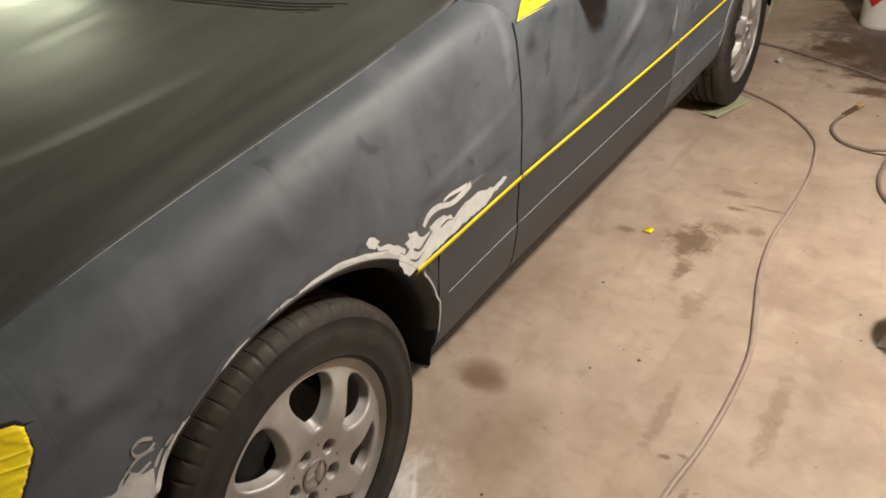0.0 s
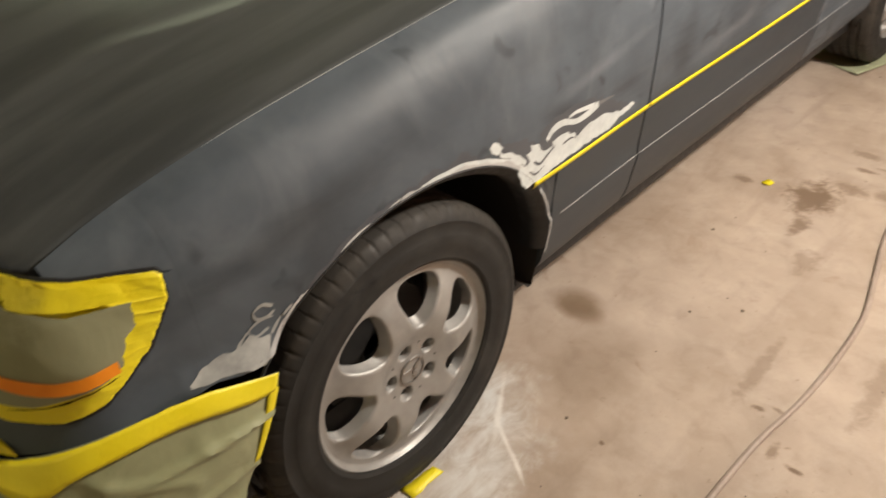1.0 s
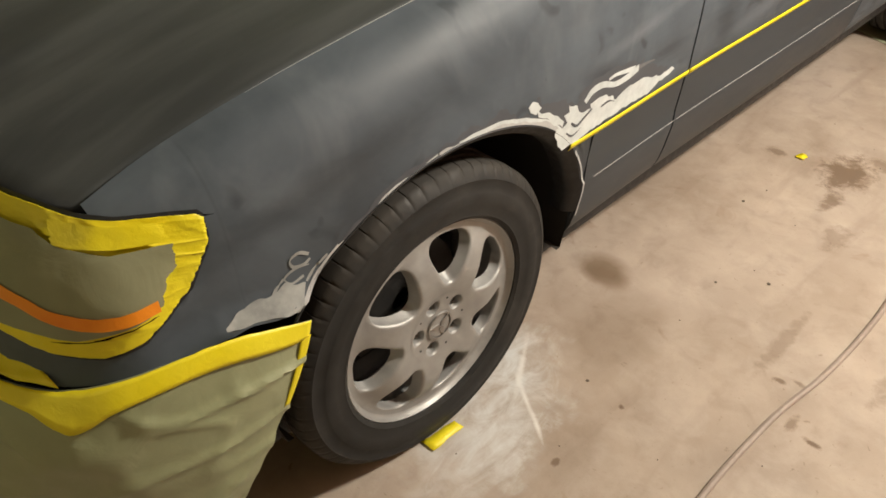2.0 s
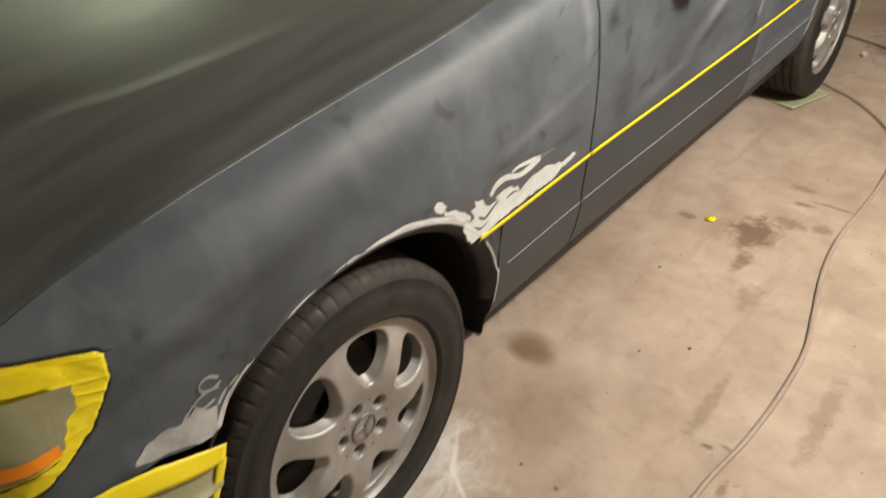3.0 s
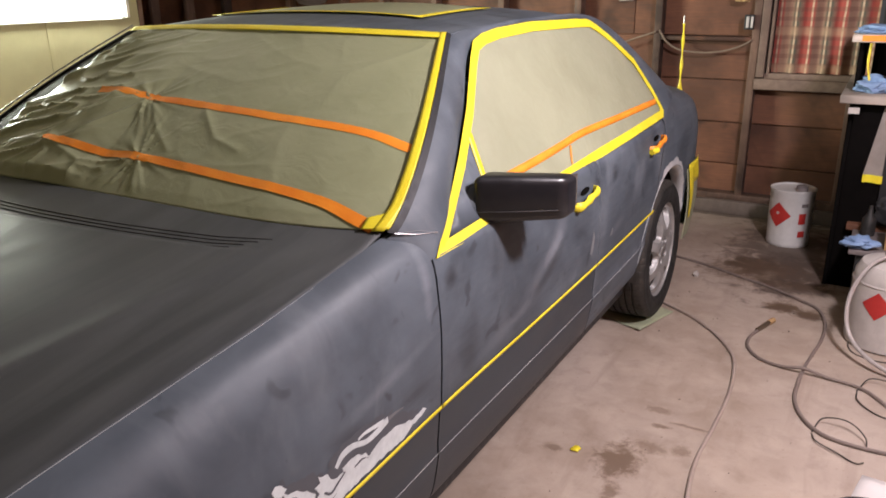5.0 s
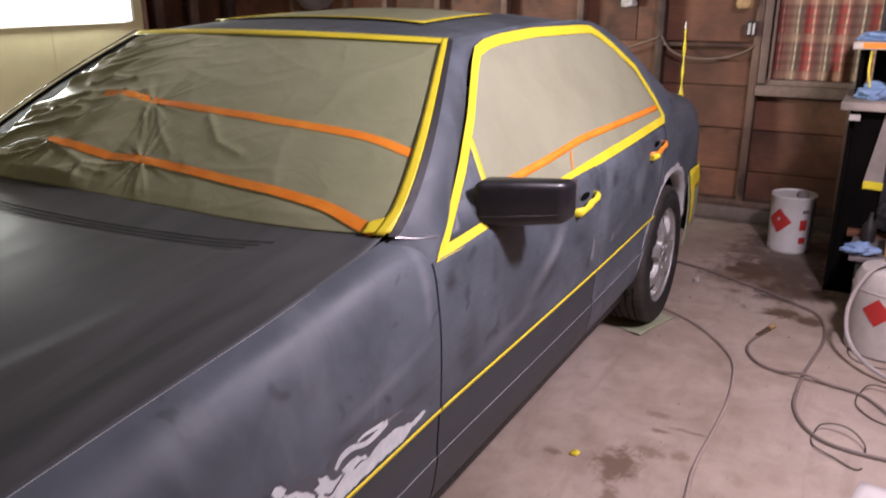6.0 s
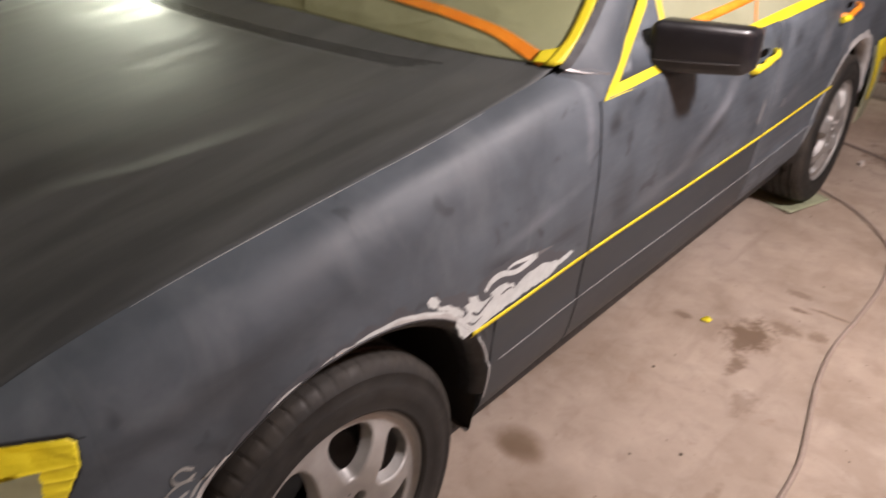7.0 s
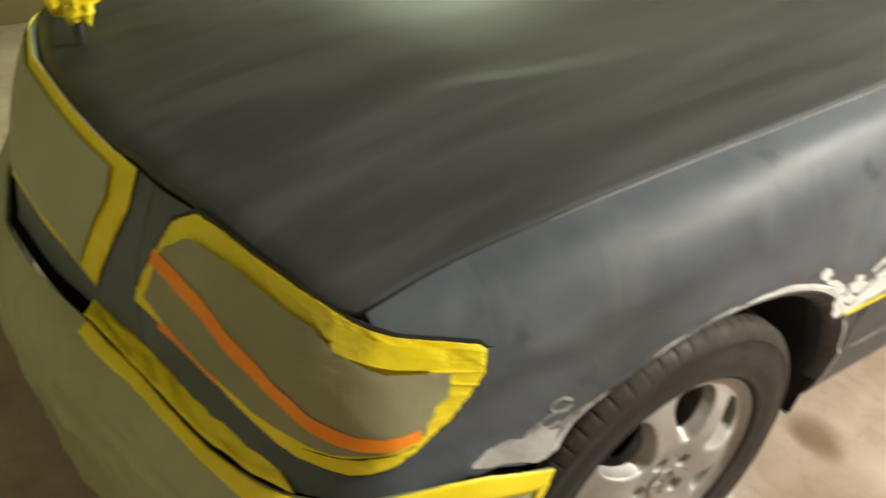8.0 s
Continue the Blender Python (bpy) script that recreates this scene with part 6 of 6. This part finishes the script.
part("hazard_label", diamond(TX, TY, 0.200, 0.1512, math.radians(-110), 0.058), RED, tank, "red diamond hazard label")
part("can_valve", join(lathe([(0.028, 0.36), (0.028, 0.385), (0.016, 0.39), (0.016, 0.42), (0, 0.42)], 16, centre=(TX, TY - 0.04, 0)), tube([(TX - 0.05, TY - 0.06, 0.395), (TX + 0.05, TY - 0.03, 0.405)], 0.010, 8, 8), tube([(TX, TY - 0.04, 0.40), (TX + 0.02, TY - 0.11, 0.37)], 0.008, 8, 8)), DARK_METAL, tank)
part("can_seam", lathe([(0.1505, 0.268), (0.1535, 0.274), (0.1505, 0.280)], 56, centre=(TX, TY, 0)), WHITE_PLASTIC, tank)
spray_hose = part("spray_hose", tube([(TX - 0.02, TY - 0.05, 0.395), (TX - 0.09, TY - 0.10, 0.36), (TX - 0.15, TY - 0.15, 0.22), (TX - 0.13, TY - 0.22, 0.10), (TX - 0.03, TY - 0.32, 0.04), (TX + 0.12, TY - 0.36, 0.012), (TX + 0.4, TY - 0.30, 0.012)], 0.0085, 90, 8), HOSE_PALE)
tagged(spray_hose, "pale hose drooping from the solvent can", "hose")

# rack at the right with its two pale boards and clutter
rack = thing("rack", (1.95, 3.75, 0), "dark timber rack with two pale shelf boards", "rack")
for x, y in ((1.56, 4.30), (2.45, 4.30), (2.45, 3.38), (1.66, 3.44)):
    part("rack_post", box(x - 0.03, x + 0.03, y - 0.03, y + 0.03, 0, 1.62 if y > 4 else 1.28, 0.004), BLACK, rack)
part("rack_shelf", box(1.415, 2.5, 3.35, 4.25, 0.888, 0.925, 0.004), SHELF_WOOD, rack, "pale board shelf")
part("rack_shelf", box(1.425, 2.5, 3.40, 4.25, 1.150, 1.182, 0.004), SHELF_WOOD, rack, "pale board shelf")
part("rack_shelf", box(1.52, 2.5, 3.38, 4.35, 0.30, 0.33, 0.004), BOARD, rack)
part("rack_front", box(1.475, 2.5, 3.43, 3.45, 0.0, 0.886, 0.003), GAP_BLACK, rack)
part("rack_side", box(1.455, 1.475, 3.42, 4.32, 0.0, 0.886, 0.003), GAP_BLACK, rack)
part("rack_side", box(1.455, 1.475, 3.50, 4.32, 0.928, 1.148, 0.003), GAP_BLACK, rack)
part("rack_back", box(1.50, 2.5, 4.33, 4.36, 0.0, 1.62, 0.003), BLACK, rack)
part("shelf_tape", box(1.465, 1.560, 3.394, 3.400, 1.156, 1.180), ORANGE, rack, "orange tape on the shelf edge")
part("paper_tag", box(1.455, 1.50, 3.345, 3.35, 0.845, 0.872), WHITE_PLASTIC, rack)
for nm, lab, cat, c, s, m_, sd, r in (
        ("blue_rag", "crumpled pale blue rag lying on the shelf", "rag", (1.545, 3.50, 0.955), (0.080, 0.06, 0.042), BLUE, 2.0, 0.5),
        ("blue_rag", "crumpled pale blue rag on the top shelf", "rag", (1.555, 3.52, 1.197), (0.11, 0.08, 0.022), BLUE, 6.0, 0.5),
        ("power_tool", "dark grey power tool with orange stripe", "tool", (1.64, 3.62, 1.00), (0.05, 0.09, 0.10), GREY_CLUTTER, 4.0, 0.35),
        ("oily_bundle", "dark oily bundle on the lower shelf", "bundle", (1.60, 3.60, 0.375), (0.12, 0.14, 0.07), GREY_CLUTTER, 5.0, 0.4),
        ("crumpled_sheet", "black crumpled plastic sheet among the clutter", "sheet", (1.74, 3.36, 0.41), (0.11, 0.05, 0.085), BLACK, 8.0, 0.35)):
    lump(nm, lab, cat, c, s, m_, sd, r)
hung = thing("hanging_apron", (1.62, 3.42, 0.60), "long grey cloth strip with a yellow hem hung under the shelf", "cloth")
part("cloth", grid(lambda u, v: Vector((1.553 + 0.145 * u + 0.045 * v, 3.42 + 0.008 * math.sin(9 * u), 0.56 + 0.31 * v)), 10, 14), plain("grey_cloth", (0.24, 0.21, 0.18), (0.33, 0.29, 0.26), 20, (0.8, 0.95)), hung, shell=0.003)
part("hem", grid(lambda u, v: Vector((1.553 + 0.145 * u, 3.417 + 0.008 * math.sin(9 * u), 0.525 + 0.036 * v)), 10, 2), YELLOW, hung, shell=0.003)
strap = part("yellow_strap", tube([(1.50, 3.50, 1.14), (1.50, 3.49, 1.05), (1.515, 3.47, 0.98)], 0.0055, 20, 6, 0.4), YELLOW)
tagged(strap, "yellow strap hanging from the top shelf", "strap")

# low crate with tins, card and cloth behind the can
crate = thing("low_crate", (1.80, 3.14, 0), "dark low crate beside the rack", "crate")
part("crate_body", box(1.58, 2.15, 3.02, 3.30, 0, 0.30, 0.008), BLACK, crate)
part("crate_lid", box(1.55, 2.17, 3.00, 3.32, 0.30, 0.325, 0.005), GREY_CLUTTER, crate)
card = part("cardboard_box", box(1.68, 1.80, 3.04, 3.16, 0.325, 0.455, 0.004), CARD, at=(1.74, 3.1, 0.325))
tagged(card, "small brown cardboard box", "box")
lump("blue_glove", "bright blue rubber glove on the crate", "glove", (1.585, 3.03, 0.350), (0.065, 0.045, 0.026), BLUE, 12.0, 0.5)
lump("blue_jug", "dark blue plastic jug", "jug", (1.80, 2.985, 0.385), (0.04, 0.05, 0.06), plain("dark_blue_plastic", (0.04, 0.08, 0.16), (0.08, 0.14, 0.26), 30, (0.35, 0.5)), 14.0, 0.25)
nozzle = part("glue_bottle", lathe([(0, 0), (0.028, 0), (0.030, 0.01), (0.029, 0.075), (0.012, 0.10), (0.008, 0.135), (0, 0.137)], 20, centre=(1.61, 3.25, 0.325)), DARK_METAL, at=(1.61, 3.25, 0.325))
tagged(nozzle, "small dark nozzle bottle standing on the crate", "bottle")
lump("paint_bottle", "grey paint bottle among the clutter", "bottle", (1.60, 3.75, 0.42), (0.04, 0.04, 0.10), GREY_CLUTTER, 18.0, 0.2)

# hoses and wires on the floor
def strand(name, label, pts, r, material, n=140, lift=0.0):
    ob = part(name, tube([(x, y, r + z + lift) for x, y, z in pts], r, n, 8), material)
    return tagged(ob, label, "hose")


strand("air_hose", "long grey air hose snaking over the floor", [(0.30, 3.02, 0), (0.62, 2.92, 0), (0.815, 2.825, 0), (1.0, 2.70, 0), (1.14, 2.54, 0), (1.218, 2.40, 0), (1.252, 2.21, 0), (1.262, 2.05, 0), (1.258, 1.83, 0), (1.250, 1.591, 0), (1.270, 1.391, 0), (1.308, 1.197, 0), (1.335, 1.05, 0), (1.340, 0.87, 0), (1.330, 0.68, 0), (1.308, 0.52, 0), (1.302, 0.429, 0), (1.298, 0.266, 0), (1.31, 0.05, 0), (1.40, -0.4, 0), (1.7, -1.0, 0)], 0.0068, DUSTY_HOSE, 240)
strand("air_hose", "dark hose running from under the car towards the rack", [(0.10, 3.62, 0), (0.692, 3.499, 0), (0.887, 3.43, 0), (1.105, 3.314, 0), (1.248, 3.236, 0), (1.384, 3.135, 0), (1.462, 3.065, 0), (1.508, 2.916, 0), (1.512, 2.728, 0), (1.493, 2.572, 0),
       (1.476, 2.428, 0), (1.468, 2.275, 0), (1.47, 2.161, 0), (1.493, 2.066, 0), (1.535, 1.989, 0), (1.59, 1.942, 0), (1.672, 1.925, 0), (1.80, 1.93, 0), (2.05, 1.99, 0), (2.3, 2.2, 0)], 0.0068, HOSE_GREY, 240)
coupler_hose = [(1.272, 2.71, 0), (1.247, 2.60, 0), (1.258, 2.51, 0), (1.314, 2.425, 0), (1.401, 2.387, 0.004), (1.47, 2.378, 0.018), (1.55, 2.372, 0.004), (1.672, 2.345, 0), (1.737, 2.275, 0), (1.80, 2.18, 0), (2.0, 2.05, 0), (2.3, 2.0, 0)]
strand("coupler_hose", "grey hose ending in a brass quick coupler", coupler_hose, 0.0064, HOSE_GREY, 180)
coupler = thing("hose_coupler", (1.29, 2.77, 0), "worn brass hose coupler lying on the floor", "coupler")
part("coupler_sleeve", tube([(1.266, 2.69, 0.010), (1.300, 2.79, 0.012)], 0.0095, 6, 10), plain("worn_brass", (0.20, 0.15, 0.10), (0.34, 0.27, 0.19), 50, (0.3, 0.5), metal=0.8), coupler)
part("coupler_tip", tube([(1.298, 2.785, 0.012), (1.312, 2.825, 0.012)], 0.0115, 4, 10), CARD, coupler)
for pts in ([(1.545, 1.96, 0), (1.57, 2.03, 0.02), (1.64, 2.03, 0.03), (1.70, 1.97, 0.015), (1.705, 1.93, 0)],
            [(1.545, 1.95, 0), (1.56, 1.90, 0.005), (1.62, 1.86, 0.005), (1.685, 1.83, 0), (1.70, 1.845, 0)],
            [(1.66, 2.33, 0), (1.70, 2.41, 0.02), (1.78, 2.40, 0.02), (1.86, 2.30, 0)],
            [(1.66, 2.33, 0), (1.665, 2.25, 0.003), (1.72, 2.18, 0.002), (1.80, 2.15, 0)],
            [(1.64, 2.74, 0), (1.66, 2.84, 0.01), (1.61, 2.76, 0.005), (1.63, 2.66, 0), (1.72, 2.62, 0), (1.85, 2.66, 0)]):
    wire = strand("thin_wire", "thin dark wire loop on the floor", pts, 0.0024, WIRE, 50)
    tagged(wire, category="wire", group="wire loops on the floor")

# paper under the rear tyre, scraps, crumbs
mat_paper = part("floor_paper", grid(lambda u, v: Vector((0.61 + 0.22 * u + 0.075 * v, 2.555 - 0.10 * u + 0.28 * v, 0.003 + 0.012 * max(0, u - 0.6) * (1 - v) * 2)), 14, 12), GREEN_PAPER, shell=0.001)
tagged(mat_paper, "green masking paper scrap lying by the rear tyre", "paper")
scrap = part("tape_scrap", draped(torn([(0.837, -0.046), (0.846, 0.034), (0.872, 0.040), (0.868, -0.047)], 0.01, 0.003, 2.0), lambda x, y, l: Vector((x, y, 0.003 + 0.006 * noise.noise((x * 30, y * 30, 0)) ** 2)), 0.02), YELLOW, shell=0.001)
tagged(scrap, "yellow tape scrap on the floor by the front tyre", "tape scrap")
spot = part("tape_scrap", draped(torn([(0.885, 1.485), (0.895, 1.515), (0.918, 1.505), (0.912, 1.48), (0.90, 1.478)], 0.008, 0.004, 5.0), lambda x, y, l: Vector((x, y, 0.004 + 0.004 * noise.noise((x * 60, y * 60, 0)) ** 2)), 0.02), YELLOW, shell=0.002)
tagged(spot, "small crumpled yellow tape scrap on the floor", "tape scrap")
lump("paper_crumb", "small pale crumb of paper on the floor", "crumb", (0.89, 3.245, 0.011), (0.012, 0.020, 0.015), WHITE_PLASTIC, 21.0, 0.4)
crumbs = bmesh.new()
rng = random.Random(4)
for k in range(60):
    x, y = 0.86 + 0.75 * rng.random(), -0.2 + 3.3 * rng.random()
    r = 0.0014 + 0.0025 * rng.random() ** 3
    b = bmesh.ops.create_icosphere(crumbs, subdivisions=1, radius=r)
    for v in b["verts"]:
        v.co = Vector((v.co.x * (0.7 + rng.random()), v.co.y * 1.4, v.co.z * 0.6)) + Vector((x, y, r * 0.45))
dirt = part("floor_crumbs", crumbs, plain("dark_crumbs", (0.05, 0.04, 0.03), (0.16, 0.12, 0.09), 30, (0.8, 0.95)))
tagged(dirt, "dark crumbs of dirt scattered on the floor", "dirt", kind="stuff")

# black pot on a white sheet
pot = thing("black_pot", (1.68, 1.32, 0), "round black plastic pot standing on a white sheet", "pot")
part("pot_body", lathe([(0, 0.008), (0.075, 0.008), (0.085, 0.012), (0.10, 0.15), (0.106, 0.155), (0.106, 0.165), (0.096, 0.165), (0.082, 0.03), (0, 0.025)], 40, centre=(1.72, 1.30, 0)), BLACK, pot)
sheet = part("white_sheet", grid(lambda u, v: Vector((1.60 + 0.5 * u + 0.10 * v, 1.22 + 0.55 * v - 0.05 * u, 0.002 + 0.004 * (1 + noise.noise((u * 3, v * 3, 1))))), 16, 16), plain("white_paper", (0.62, 0.58, 0.55), (0.72, 0.68, 0.65), 12, (0.6, 0.8)), shell=0.001)
tagged(sheet, "white paper sheet lying on the floor", "sheet")

# the boards of the back wall, one by one
z, k = 0.085, 0
rng = random.Random(11)
board_data = {}
while z < TOP - 0.02:
    h = min(0.265 if k else 0.218, TOP - z)
    x = WALL_L - 0.4 * (k % 3)
    while x < WALL_R:
        w = 2.2 if k % 2 else 2.6
        x0, x1 = max(x, WALL_L), min(x + w, WALL_R)
        key = (round(x1 - x0, 3), round(h, 3))
        if key not in board_data:
            bm = box(0, x1 - x0 - 0.003, 0, 0.020, 0, h - 0.006, 0.003, 1)
            for v in bm.verts:
                v.co *= S
            me = bpy.data.meshes.new("board")
            bm.to_mesh(me)
            bm.free()
            me.materials.append(BOARD)
            board_data[key] = me
        ob = new("board", board_data[key])
        ob.parent = back_wall
        ob.location = Vector((x0, WALL_Y + INNER + 0.003 + 0.004 * rng.random(), z)) * S
        x += w
    z += h
    k += 1
